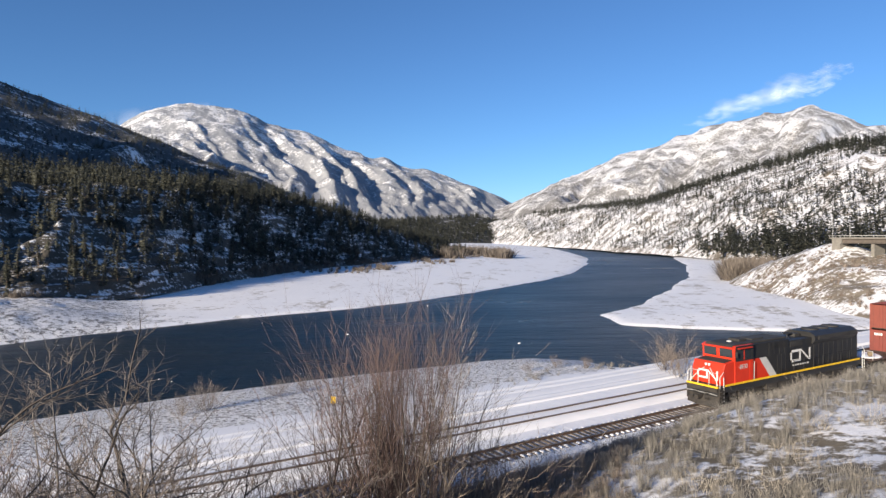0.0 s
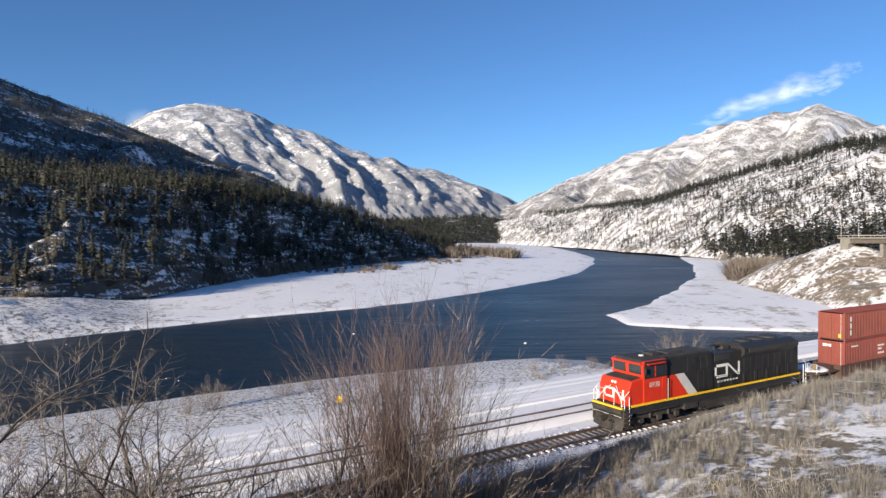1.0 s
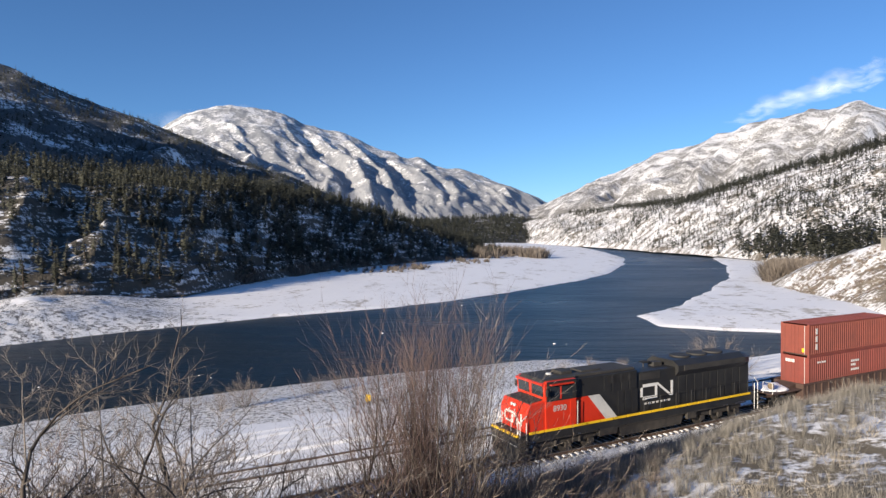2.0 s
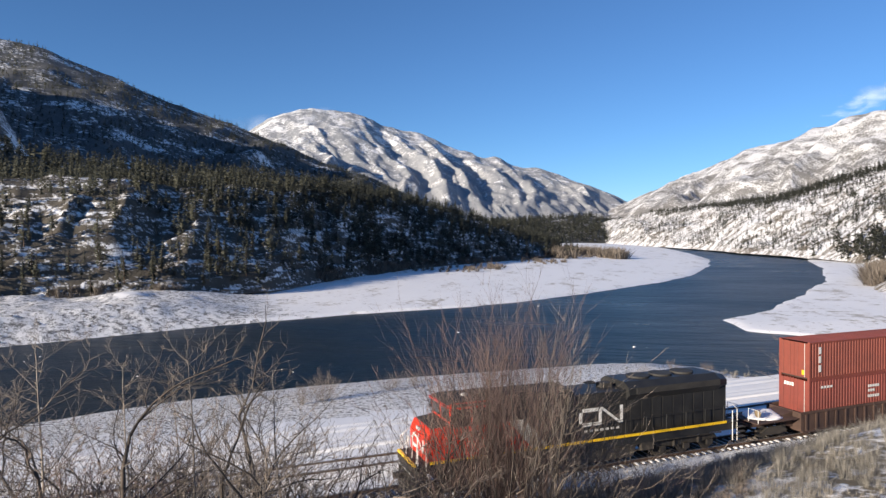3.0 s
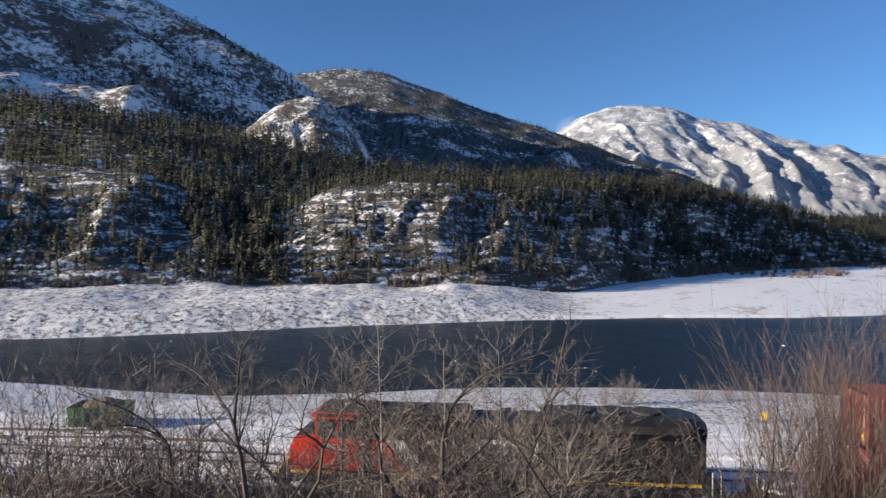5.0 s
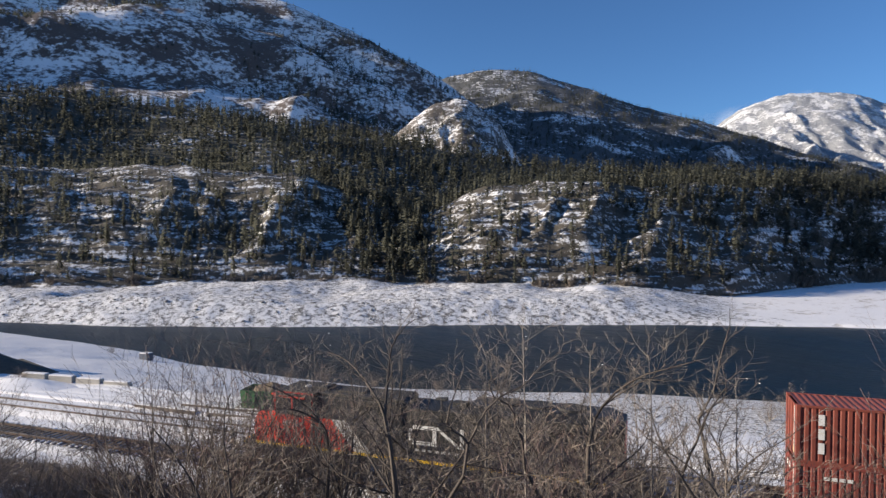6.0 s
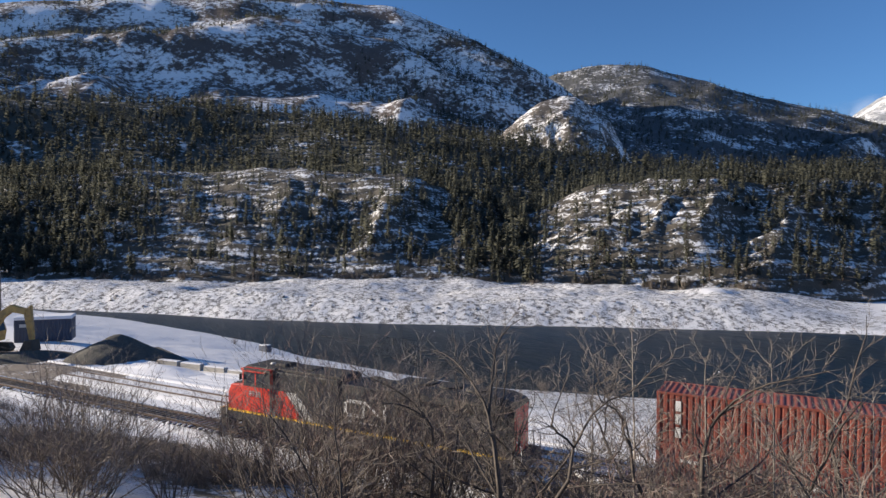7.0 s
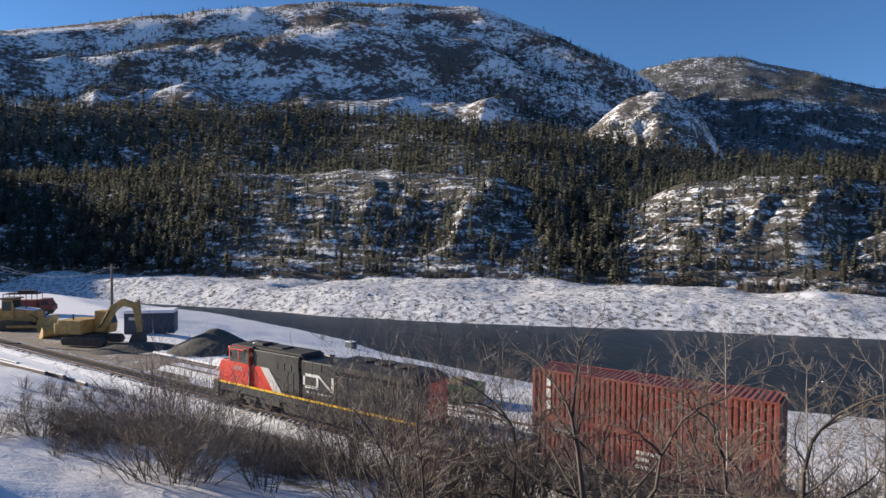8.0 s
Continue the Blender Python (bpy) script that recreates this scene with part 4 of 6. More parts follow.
# ---- well car and containers ----
def well_car():
    top = thing("well_car", "dark brown double-stack railway well car with snowy end platform", "railcar")
    a, b = 26.6, 40.6
    for sd in (-1, 1):
        part("side_sill", bx(B(), a, b, sd * 1.36 - 0.05, sd * 1.36 + 0.05, 0.3, 1.5, 0.02), M_WELL, top)
        part("top_chord", bx(B(), a - 0.2, b + 0.2, sd * 1.38 - 0.1, sd * 1.38 + 0.1, 1.48, 1.62, 0.02), M_WELL, top)
        part("bottom_chord", bx(B(), a, b, sd * 1.38 - 0.1, sd * 1.38 + 0.1, 0.24, 0.36, 0.02), M_WELL, top)
        for k in range(15):
            part("sill_post", bx(B(), a + 0.3 + 0.95 * k, a + 0.46 + 0.95 * k, sd * 1.44 - 0.05, sd * 1.44 + 0.05, 0.34, 1.49), M_WELL, top)
    part("well_floor", bx(B(), a, b, -1.3, 1.3, 0.3, 0.4), M_WELL, top)
    for e, s in ((a, -1), (b, 1)):
        part("end_bulkhead", bx(B(), e - 0.08, e + 0.08, -1.4, 1.4, 0.4, 1.6), M_WELL, top)
        p = [(e, 1.58), (e + s * 1.4, 1.32), (e + s * 3.6, 1.25), (e + s * 3.9, 1.05), (e + s * 3.9, 0.85), (e + s * 1.4, 0.8), (e, 0.5)]
        part("end_platform", prism(B(), p, -0.75, 0.75, 0.03), M_WELL, top)
        part("platform_deck", bx(B(), min(e + s * 0.2, e + s * 3.9), max(e + s * 0.2, e + s * 3.9), -1.35, 1.35, 1.18, 1.26, 0.02), M_WELL, top)
        bm = B()
        bmesh.ops.create_icosphere(bm, subdivisions=3, radius=1, matrix=Matrix.Translation((e + s * 1.9, 0, 1.24)) @ Matrix.Diagonal((1.55, 1.15, 0.2, 1)))
        for v in bm.verts:
            v.co += Vector((0.2, 0.2, 0.22)) * noise.noise(v.co * 1.7)
        part("snow_cover", bm, M_SNOW, top, "heaped snow", True)
        for y0, y1 in ((-1.3, -0.5), (0.4, 1.3)):
            part("platform_rail", tube(B(), [(e + s * 3.8, y0, 1.2), (e + s * 3.8, y0, 2.1), (e + s * 3.8, y1, 2.1), (e + s * 3.8, y1, 1.2)], 0.025), M_WHITE, top, "white platform rail")
        part("brake_wheel", disc(B(), e + s * 3.3, -0.8, 1.75, 0.26, 0.04, "X", 16), M_RUBBLE, top)
        xt = e + s * 2.1
        for sd in (-1, 1):
            part("truck_frame", prism(B(), [(xt - 1.2, 0.5), (xt - 0.6, 0.82), (xt + 0.6, 0.82), (xt + 1.2, 0.5), (xt + 0.5, 0.3), (xt - 0.5, 0.3)], sd * 1.0 - 0.08, sd * 1.0 + 0.08, 0.02), M_UNDER, top)
        for k in (-0.89, 0.89):
            WHEELS.append((wheelset(xt + k, top, 0.44), xt + k, 0.44))
        part("coupler", bx(B(), e + s * 4.3 - 0.5, e + s * 4.3 + 0.5, -0.13, 0.13, 0.72, 0.98, 0.04), M_UNDER, top)
    return top


def corrugated(bm, x0, x1, z0, z1, y, out, period=0.28, depth=0.045):
    """A side wall with trapezoid ribs, facing out (+1 or -1)."""
    n = round((x1 - x0) / period)
    p = (x1 - x0) / n
    xs = []
    for k in range(n):
        for f, d in ((0.0, 0), (0.25, 0), (0.38, 1), (0.62, 1), (0.75, 0)):
            xs.append((x0 + (k + f) * p, d))
    xs.append((x1, 0))
    lo = [bm.verts.new((x, y - out * depth * d, z0)) for x, d in xs]
    hi = [bm.verts.new((x, y - out * depth * d, z1)) for x, d in xs]
    for i in range(len(xs) - 1):
        bm.faces.new((lo[i], lo[i + 1], hi[i + 1], hi[i]))


def container(label, material, upper):
    top = thing("shipping_container", label, "container", group="stacked containers")
    L, W, H = 12.19, 1.22, 2.59
    for sd in (-1, 1):
        bm = B()
        corrugated(bm, 0.14, L - 0.14, 0.15, H - 0.1, sd * (W - 0.02), sd)
        part("side_wall", bm, material, top)
        for x in (0.08, L - 0.08):
            part("corner_post", bx(B(), x - 0.08, x + 0.08, sd * (W - 0.07) - 0.07, sd * (W - 0.07) + 0.07, 0, H, 0.01), material, top)
        part("bottom_rail", bx(B(), 0.1, L - 0.1, sd * (W - 0.05) - 0.05, sd * (W - 0.05) + 0.05, 0, 0.16, 0.01), material, top)
        part("top_rail", bx(B(), 0.1, L - 0.1, sd * (W - 0.04) - 0.04, sd * (W - 0.04) + 0.04, H - 0.11, H, 0.01), material, top)
        for x in (0.09, L - 0.09):
            for z in (0.06, H - 0.06):
                part("corner_casting", bx(B(), x - 0.092, x + 0.092, sd * (W - 0.08) - 0.085, sd * (W - 0.08) + 0.085, z - 0.062, z + 0.062, 0.01), material, top)
    bm = B()
    n = 44
    lo, hi = [], []
    for k in range(n * 4 + 1):
        x = 0.1 + (L - 0.2) * k / (n * 4)
        z = H - (0.012 if k % 4 in (0, 1) else 0.04)
        lo.append(bm.verts.new((x, -W + 0.06, z)))
        hi.append(bm.verts.new((x, W - 0.06, z)))
    for i in range(n * 4):
        bm.faces.new((lo[i], lo[i + 1], hi[i + 1], hi[i]))
    part("roof", bm, material, top)
    part("floor", bx(B(), 0.1, L - 0.1, -W + 0.1, W - 0.1, 0.03, 0.1), M_UNDER, top)
    for x in (0.05, L - 0.05):
        for sd in (-1, 1):
            d = part("end_door", bx(B(), x - 0.035, x + 0.035, min(sd * 0.01, sd * 1.12), max(sd * 0.01, sd * 1.12), 0.12, H - 0.1, 0.012), material, top)
            o = -0.06 if x < 1 else 0.06
            for y in (0.3, 0.85):
                part("locking_bar", tube(B(), [(x + o, sd * y, 0.15), (x + o, sd * y, H - 0.12)], 0.02, 6), M_GREY if y > 0.5 and sd < 0 else material, d)
    if upper:
        part("sticker", bx(B(), 0.0, 0.012, -0.86, -0.62, 0.3, 0.62), M_YELLOW, top, "yellow sticker")
        for k in range(3):
            part("marking_bar", bx(B(), 0.86, 1.1, -W - 0.012, -W - 0.002, 0.5 + 0.62 * k, 0.98 + 0.62 * k), M_WHITE, top, "white plain marking bar")
    else:
        for k in range(4):
            part("marking_bar", bx(B(), 0.0, 0.012, 0.62 - 0.2 * k, 0.78 - 0.2 * k, 1.95, 2.2), M_WHITE, top, "white plain marking bar")
        for k in range(4):
            part("marking_bar", bx(B(), 1.1 + 0.3 * k, 1.32 + 0.3 * k, -W - 0.012, -W - 0.002, 1.95, 2.1), M_WHITE, top, "white plain marking bar")
        for r, cnt in ((1.62, 5), (1.3, 3), (0.9, 5)):
            for k in range(cnt):
                part("marking_bar", bx(B(), 5.8 + 0.24 * k, 5.98 + 0.24 * k, -W - 0.012, -W - 0.002, r, r + 0.18), M_WHITE, top, "white plain marking bar")
    return top


loco = locomotive()
car = well_car()
lower_box = container("weathered brown-red shipping container seated in the well car", M_BOX2, False)
upper_box = container("weathered red shipping container stacked on another", M_BOX, True)


# ---- tracks ----
def track(lat, label, snowy, x0):
    top = tagged(thing("railway_track", label, "railway", along(0, lat, 0)), kind="structure")
    x1 = 160.0
    for y in (-0.75, 0.75):
        part("rail_head", bx(B(), x0, x1, y - 0.035, y + 0.035, -0.04, 0.0), M_STEEL, top)
        part("rail", bx(bx(B(), x0, x1, y - 0.016, y + 0.016, -0.15, -0.04), x0, x1, y - 0.07, y + 0.07, -0.17, -0.15), M_RAILSIDE, top)
    xs = np.arange(x0, x1 + 1, 1.6)
    sec = [(-2.5, -0.62), (-1.55, -0.26), (-1.2, -0.235), (0, -0.245), (1.2, -0.235), (1.55, -0.26), (2.5, -0.62)] if not snowy else [(-2.0, -0.6), (-1.4, -0.2), (-0.85, -0.13), (0, -0.12), (0.85, -0.13), (1.4, -0.2), (2.0, -0.6)]
    V = [(float(x), y, z + 0.02 * math.sin(x * 3.1 + y * 2)) for x in xs for y, z in sec]
    f = grid_faces(len(xs), len(sec))
    mesh_part("ballast", V, f[:, ::-1], M_SNOW if snowy else M_BALLAST, top)
    if not snowy:
        rnd = random.Random(3)
        me = None
        n = 0
        rest = B()
        for x in np.arange(x0, x1, 0.52):
            if -70 < x < 60 and n < 290:
                if me is None:
                    ob = part("sleeper", bx(B(), -0.11, 0.11, -1.28, 1.28, -0.1, 0.075), M_TIE, top)
                    me = ob.data
                else:
                    ob = new("sleeper", me)
                    ob.parent = top
                ob.matrix_basis = pose(float(x), rnd.uniform(-0.05, 0.05), -0.245 + rnd.uniform(-0.01, 0.01), 0, 0, rnd.uniform(-1, 1))
                n += 1
            else:
                bx(rest, x - 0.11, x + 0.11, -1.28, 1.28, -0.34, -0.17)
        tagged(part("sleeper_run", rest, M_TIE, top), kind="stuff")
        # small caps of snow left on the ends of the sleepers
        V, F = [], []
        for x in np.arange(x0, x1, 0.52):
            for y in (-1.12, 1.12):
                if rnd.random() < 0.75:
                    b, w, l = len(V), rnd.uniform(0.07, 0.12), rnd.uniform(0.10, 0.24)
                    V += [(x + sx * w * k, y + sy * l * k, z) for z, k in ((-0.18, 1.0), (-0.10, 0.65)) for sx, sy in ((-1, -1), (1, -1), (1, 1), (-1, 1))]
                    F += [(b + 4, b + 5, b + 6, b + 7)] + [(b + q, b + (q + 1) % 4, b + 4 + (q + 1) % 4, b + 4 + q) for q in range(4)]
        tagged(mesh_part("sleeper_snow", V, F, M_SNOW, top), kind="stuff")
    return top


track(0, "main railway track on snowy ballast with dark sleepers", False, -230.0)
track(5.2, "snow-covered siding track with bare rails", True, -61.0)


def snow_road():
    """The packed snow road between the siding and the riverbank, with wheel ruts."""
    ss, vv = np.arange(-70, 130.1, 1.0), np.linspace(-2.9, 2.9, 40)
    S, L = np.meshgrid(ss, vv, indexing="ij")
    bend = 0.6 * np.sin(S / 31.0)
    q = L - 0.25 * np.sin(S / 9.0)
    rut = -0.05 * np.exp(-((np.abs(q) - 0.85) / 0.22) ** 2) + 0.05 * np.exp(-((np.abs(q) - 1.35) / 0.25) ** 2) + 0.09 * np.exp(-((np.abs(q) - 2.5) / 0.3) ** 2)
    z = FLAT_Z + 0.07 + rut + 0.03 * fbm(S, L, 1.4, 3, 88) - 0.25 * smooth(2.6, 2.9, np.abs(L))
    x = D[0] * S + N[0] * (44.2 + L + bend)
    y = D[1] * S + N[1] * (44.2 + L + bend)
    ob = sheet("snow_road", np.stack((x, y, z), -1).reshape(-1, 3), len(ss), len(vv), M_SNOW, flip=False)
    tagged(ob, "packed snow road with wheel ruts beside the railway", "road", kind="structure")


snow_road()


# ---- bare shrubs and small trees ----
class Brush:
    """Collects tapered three-sided twigs; thick ones and thin ones become two parts."""
    def __init__(self, seed):
        self.r, self.thick, self.thin, self.fine = random.Random(seed), [], [], 0.0046

    def grow(self, p, d, length, rad, depth, kids, up, wild, joints=4, fork=0.6):
        """A limb that bends steadily, with side twigs leaving it at an angle and turning up."""
        r, q = self.r, Vector(p)
        d = Vector(d).normalized()
        seg = length / joints
        bend = Vector((r.gauss(0, wild), r.gauss(0, wild), r.gauss(0, wild * 0.6)))
        for j in range(joints):
            if r.random() < 0.35:
                bend = Vector((r.gauss(0, wild), r.gauss(0, wild), r.gauss(0, wild * 0.6)))
            d = (d + bend + Vector((r.gauss(0, wild * 0.5), r.gauss(0, wild * 0.5), up))).normalized()
            e = q + d * seg * r.uniform(0.8, 1.2)
            ra, rb = rad * (1 - 0.7 * j / joints), rad * (1 - 0.7 * (j + 1) / joints)
            (self.thick if rad > 0.0085 else self.thin).append((q.copy(), e.copy(), ra, rb))
            if depth and (j or depth < 2):
                for _ in range(kids[0] if r.random() < kids[1] else kids[0] - 1):
                    side = Vector((r.gauss(0, 1), r.gauss(0, 1), r.gauss(0, 0.5)))
                    side = (side - d * side.dot(d)).normalized()
                    f = r.random()
                    self.grow(q.lerp(e, f), d * 0.9 + side * fork, length * r.uniform(0.28, 0.55) * (1 - 0.35 * j / joints), max(rb * 0.5, self.fine), depth - 1, kids, up * 1.2, wild, max(3, joints - 1), fork)
            q = e
        if depth > 1 and rad > 0.05:
            for _ in range(2):
                side = Vector((r.gauss(0, 1), r.gauss(0, 1), r.gauss(0.2, 0.5))).normalized()
                self.grow(q, d + side * fork, length * r.uniform(0.4, 0.6), rb * 0.95, depth - 1, kids, up, wild, joints, fork)
        return q

    def arrays(self, segs):
        if not segs:
            return None
        P0, P1 = np.array([s[0] for s in segs]), np.array([s[1] for s in segs])
        R0, R1 = np.array([s[2] for s in segs])[:, None], np.array([s[3] for s in segs])[:, None]
        d = P1 - P0
        d /= np.linalg.norm(d, axis=1)[:, None] + 1e-9
        h = np.where(np.abs(d[:, 2:]) < 0.9, np.array([[0, 0, 1.0]]), np.array([[1.0, 0, 0]]))
        a = np.cross(d, h)
        a /= np.linalg.norm(a, axis=1)[:, None]
        b = np.cross(d, a)
        ring = [(math.cos(t), math.sin(t)) for t in (0, 2.094, 4.189)]
        V = np.stack([P0 + R0 * (c * a + s * b) for c, s in ring] + [P1 + R1 * (c * a + s * b) for c, s in ring], 1).reshape(-1, 3)
        base = (np.arange(len(segs)) * 6)[:, None, None]
        F = np.array([(0, 1, 4), (0, 4, 3), (1, 2, 5), (1, 5, 4), (2, 0, 3), (2, 3, 5)])[None] + base
        return V, F.reshape(-1, 3)

    def ribbons(self, segs):
        """Thin twigs as narrow flat slivers."""
        P0, P1 = np.array([s[0] for s in segs]), np.array([s[1] for s in segs])
        R0, R1 = np.array([s[2] for s in segs])[:, None], np.array([s[3] for s in segs])[:, None]
        d = P1 - P0
        d /= np.linalg.norm(d, axis=1)[:, None] + 1e-9
        g = np.random.default_rng(len(segs)).normal(size=d.shape)
        a = np.cross(d, g)
        a /= np.linalg.norm(a, axis=1)[:, None] + 1e-9
        V = np.stack((P0 - a * R0, P0 + a * R0, P1 + a * R1, P1 - a * R1), 1).reshape(-1, 3)
        base = (np.arange(len(segs)) * 4)[:, None, None]
        return V, (np.array([(0, 1, 2), (0, 2, 3)])[None] + base).reshape(-1, 3)

    def build(self, name, label, category, stem, twig, group="", round_twigs=False):
        top = thing(name, label, category, None, group)
        for nm, segs, mat in (("trunk", self.thick, stem), ("crown", self.thin, twig)):
            if segs:
                mesh_part(nm, *(self.arrays(segs) if nm == "trunk" or round_twigs else self.ribbons(segs)), mat, top)
        return top


def make_shrub(seed, stems, height, spread, kids=(2, 0.6), depth=2, rad=0.026, wild=0.10, up=0.04, fork=0.55):
    b = Brush(seed)
    r = b.r
    for k in range(stems):
        a, t = r.uniform(0, 6.283), abs(r.gauss(0, spread))
        o = r.uniform(0, 0.45)
        b.grow((o * math.cos(a), o * math.sin(a), -0.3), (math.sin(t) * math.cos(a), math.sin(t) * math.sin(a), math.cos(t)), height * r.uniform(0.6, 1.03), rad * r.uniform(0.6, 1.2), depth, kids, up, wild, 5, fork)
    return b


def make_sapling(seed, height, rad=0.075):
    """A slim tree with one straight leader and upswept side branches."""
    b = Brush(seed)
    b.fine = 0.0062
    r = b.r
    p, d, prev = Vector((0, 0, -0.4)), Vector((r.gauss(0, 0.03), r.gauss(0, 0.03), 1)), rad
    n = 12
    for j in range(n):
        d = (d + Vector((r.gauss(0, 0.05), r.gauss(0, 0.05), 0.12))).normalized()
        e = p + d * (height / n)
        rb = max(0.008, rad * (1 - 0.9 * (j + 1) / n))
        b.thick.append((p.copy(), e.copy(), prev, rb))
        prev = rb
        if j > 1:
            for _ in range(4 if j < 9 else 3):
                a = r.uniform(0, 6.283)
                b.grow(p.lerp(e, r.random()), (math.cos(a), math.sin(a), r.uniform(0.35, 0.8)), height * r.uniform(0.14, 0.3) * (1.15 - 0.6 * j / n), max(0.010, rb * 0.45), 2, (2, 0.5), 0.09, 0.1, 4, 0.8)
        p = e
    return b


def make_crooked(seed, height, forks=4):
    """A spreading, crooked small tree: dark arching limbs, pale twigs that leave them wide and turn up."""
    b = Brush(seed)
    b.fine = 0.0062
    r = b.r
    for k in range(forks):
        a = 6.283 * (k + r.random()) / forks
        t = r.uniform(0.15, 0.95)
        b.grow((0.12 * math.cos(a), 0.12 * math.sin(a), -0.4), (math.sin(t) * math.cos(a), math.sin(t) * math.sin(a), math.cos(t)), height * r.uniform(0.8, 1.2), 0.15 * r.uniform(0.6, 1.1), 3, (2, 0.3), 0.055, 0.2, 7, 0.95)
    return b


def stand(az, r, sink=0.0):
    x, y = eye_polar(az, r)
    return float(x), float(y), float(ground_z(x, y)) - sink


def plant(ob, unit, az, r, top_el, seed, wide=1.0):
    """Copies a plant of the given height so that its top reaches top_el degrees."""
    x, y, z = stand(az, r)
    h = CAM_Z + r * math.tan(radians(top_el)) - z
    c = copy_thing(ob, pose(x, y, z, 0, 0, (seed * 77) % 360))
    k = max(h, 0.5) / unit
    c.scale = (k * wide, k * wide, k)
    return c


def remove_thing(ob):
    for o in (*ob.children_recursive, ob):
        bpy.data.objects.remove(o)


big = make_shrub(101, 92, 7.6, 0.225, (2, 0.95), 2, 0.030, 0.035, 0.03, 0.34).build("willow_shrub", "tall reddish-brown bare willow shrub on the slope", "shrub", M_STEM, M_REDTWIG, "", True)
big.matrix_basis = pose(*stand(4.6, 20), 0, 0, 20)
WILLOWS = [make_shrub(110 + k, 22, 4.5, 0.36, (2, 0.6), 2, 0.020, 0.09, 0.05).build("bare_shrub", "leafless grey-brown shrub with many thin stems", "shrub", M_STEM, M_TWIG if k else M_REDTWIG, "shrubs on the slope") for k in range(3)]
SAPLINGS = [make_sapling(120 + k, 8.0).build("bare_sapling", "slim leafless tree with upswept pale branches", "tree", M_PALEBARK, M_TWIG, "bare trees on the slope", True) for k in range(3)]
CROOKED = [make_crooked(130 + k, 5.5).build("crooked_tree", "spreading leafless tree with dark crooked limbs", "tree", M_DARKBARK, M_TWIG, "bare trees on the slope", True) for k in range(3)]
for i, (az, r, el) in enumerate(((41.5, 17, -6.9), (30.8, 18, -8.8), (24.4, 19, -9.4), (35.6, 20, -9.2), (46.0, 19, -9.4), (31.5, 23, -10.5))):
    plant(SAPLINGS[i % 3], 8.0, az, r, el, i)
for i, (az, r, el) in enumerate(((52.5, 16, -8.8), (57.5, 17, -8.9), (27.0, 17, -9.6), (34.5, 16, -10.2), (47.5, 18, -10.2), (38.0, 17, -11.2), (62.0, 19, -12.0), (21.5, 18, -11.0))):
    plant(CROOKED[i % 3], 7.6, az, r, el, i + 3)
for i, (az, r, el, w) in enumerate(((91.0, 36, -10.5, 1.5), (87.2, 36, -10.9, 1.4), (89.0, 31, -10.2, 1.3), (74.5, 32, -11.6, 1.4), (71, 22, -11.8, 1.3), (67.5, 22, -11.8, 1.3), (61, 21, -13.0, 1.2), (94.5, 36, -12.5, 1.2), (99.5, 36, -13.2, 1.3), (82, 28, -14.2, 1.3), (78, 32, -14.0, 1.2), (74, 32, -14.3, 1.2), (70, 25, -13.5, 1.2),
                                     (66, 24, -13.4, 1.2), (62, 24, -14.6, 1.2), (58, 23, -16.0, 1.2), (54, 24, -16.8, 1.2), (45, 22, -17.2, 1.2), (41, 23, -17.4, 1.2), (36, 24, -17.8, 1.2),
                                     (32, 23, -17.6, 1.2), (28, 22, -17.2, 1.2), (24, 22, -17.4, 1.2), (16, 22, -19.2, 1.2), (12, 22, -18.8, 1.2), (8.2, 20, -11.6, 0.8), (1.0, 20, -10.6, 0.7),
                                     (-1.5, 21, -15.2, 1.0), (-5, 23, -18.0, 1.2), (-9, 25, -18.3, 1.3), (40, 15, -18, 1.2), (30, 14, -18.5, 1.2), 
                                     (85, 36, -16.5, 1.2), (103, 36, -13.5, 1.3), (52, 27, -17.2, 1.2), (60, 28, -15.6, 1.2), (68, 28, -14.8, 1.2), (47, 26, -17.6, 1.2), (38, 27, -18.2, 1.2))):
    plant(WILLOWS[(i * 7 + i // 5) % 3], 3.9, az, r, el, i, w)
THICKETS = [make_shrub(140 + k, 34, 2.6, 0.55, (2, 0.6), 2, 0.013, 0.10, 0.05).build("thicket_bush", "dense dark brown leafless bush of fine twigs", "bush", M_STEM, M_DARKTWIG, "thickets on the slope") for k in range(2)]
# shrubs beyond the track, on the edge of the terrace and the stony slope
for i, (az, r, h) in enumerate(((20.6, 60, 2.6), (14.5, 64, 1.8), (12.5, 66, 1.5), (-20.4, 67, 4.0), (-19.2, 70, 3.2), (-10, 72, 1.4), (-12.5, 71, 1.3), (-7.5, 70, 1.2), (22.5, 59, 1.7), (56, 88, 2.5), (60, 92, 3.0), (50, 90, 2.5), (63, 95, 2.2), (70, 128, 1.6),
                                (77, 132, 1.5), (83, 72, 1.4))):
    x, y, z = stand(az, r)
    c = copy_thing(THICKETS[i % 2], pose(x, y, z, 0, 0, i * 50))
    c.scale = (h / 2.1, h / 2.1, h / 2.3)
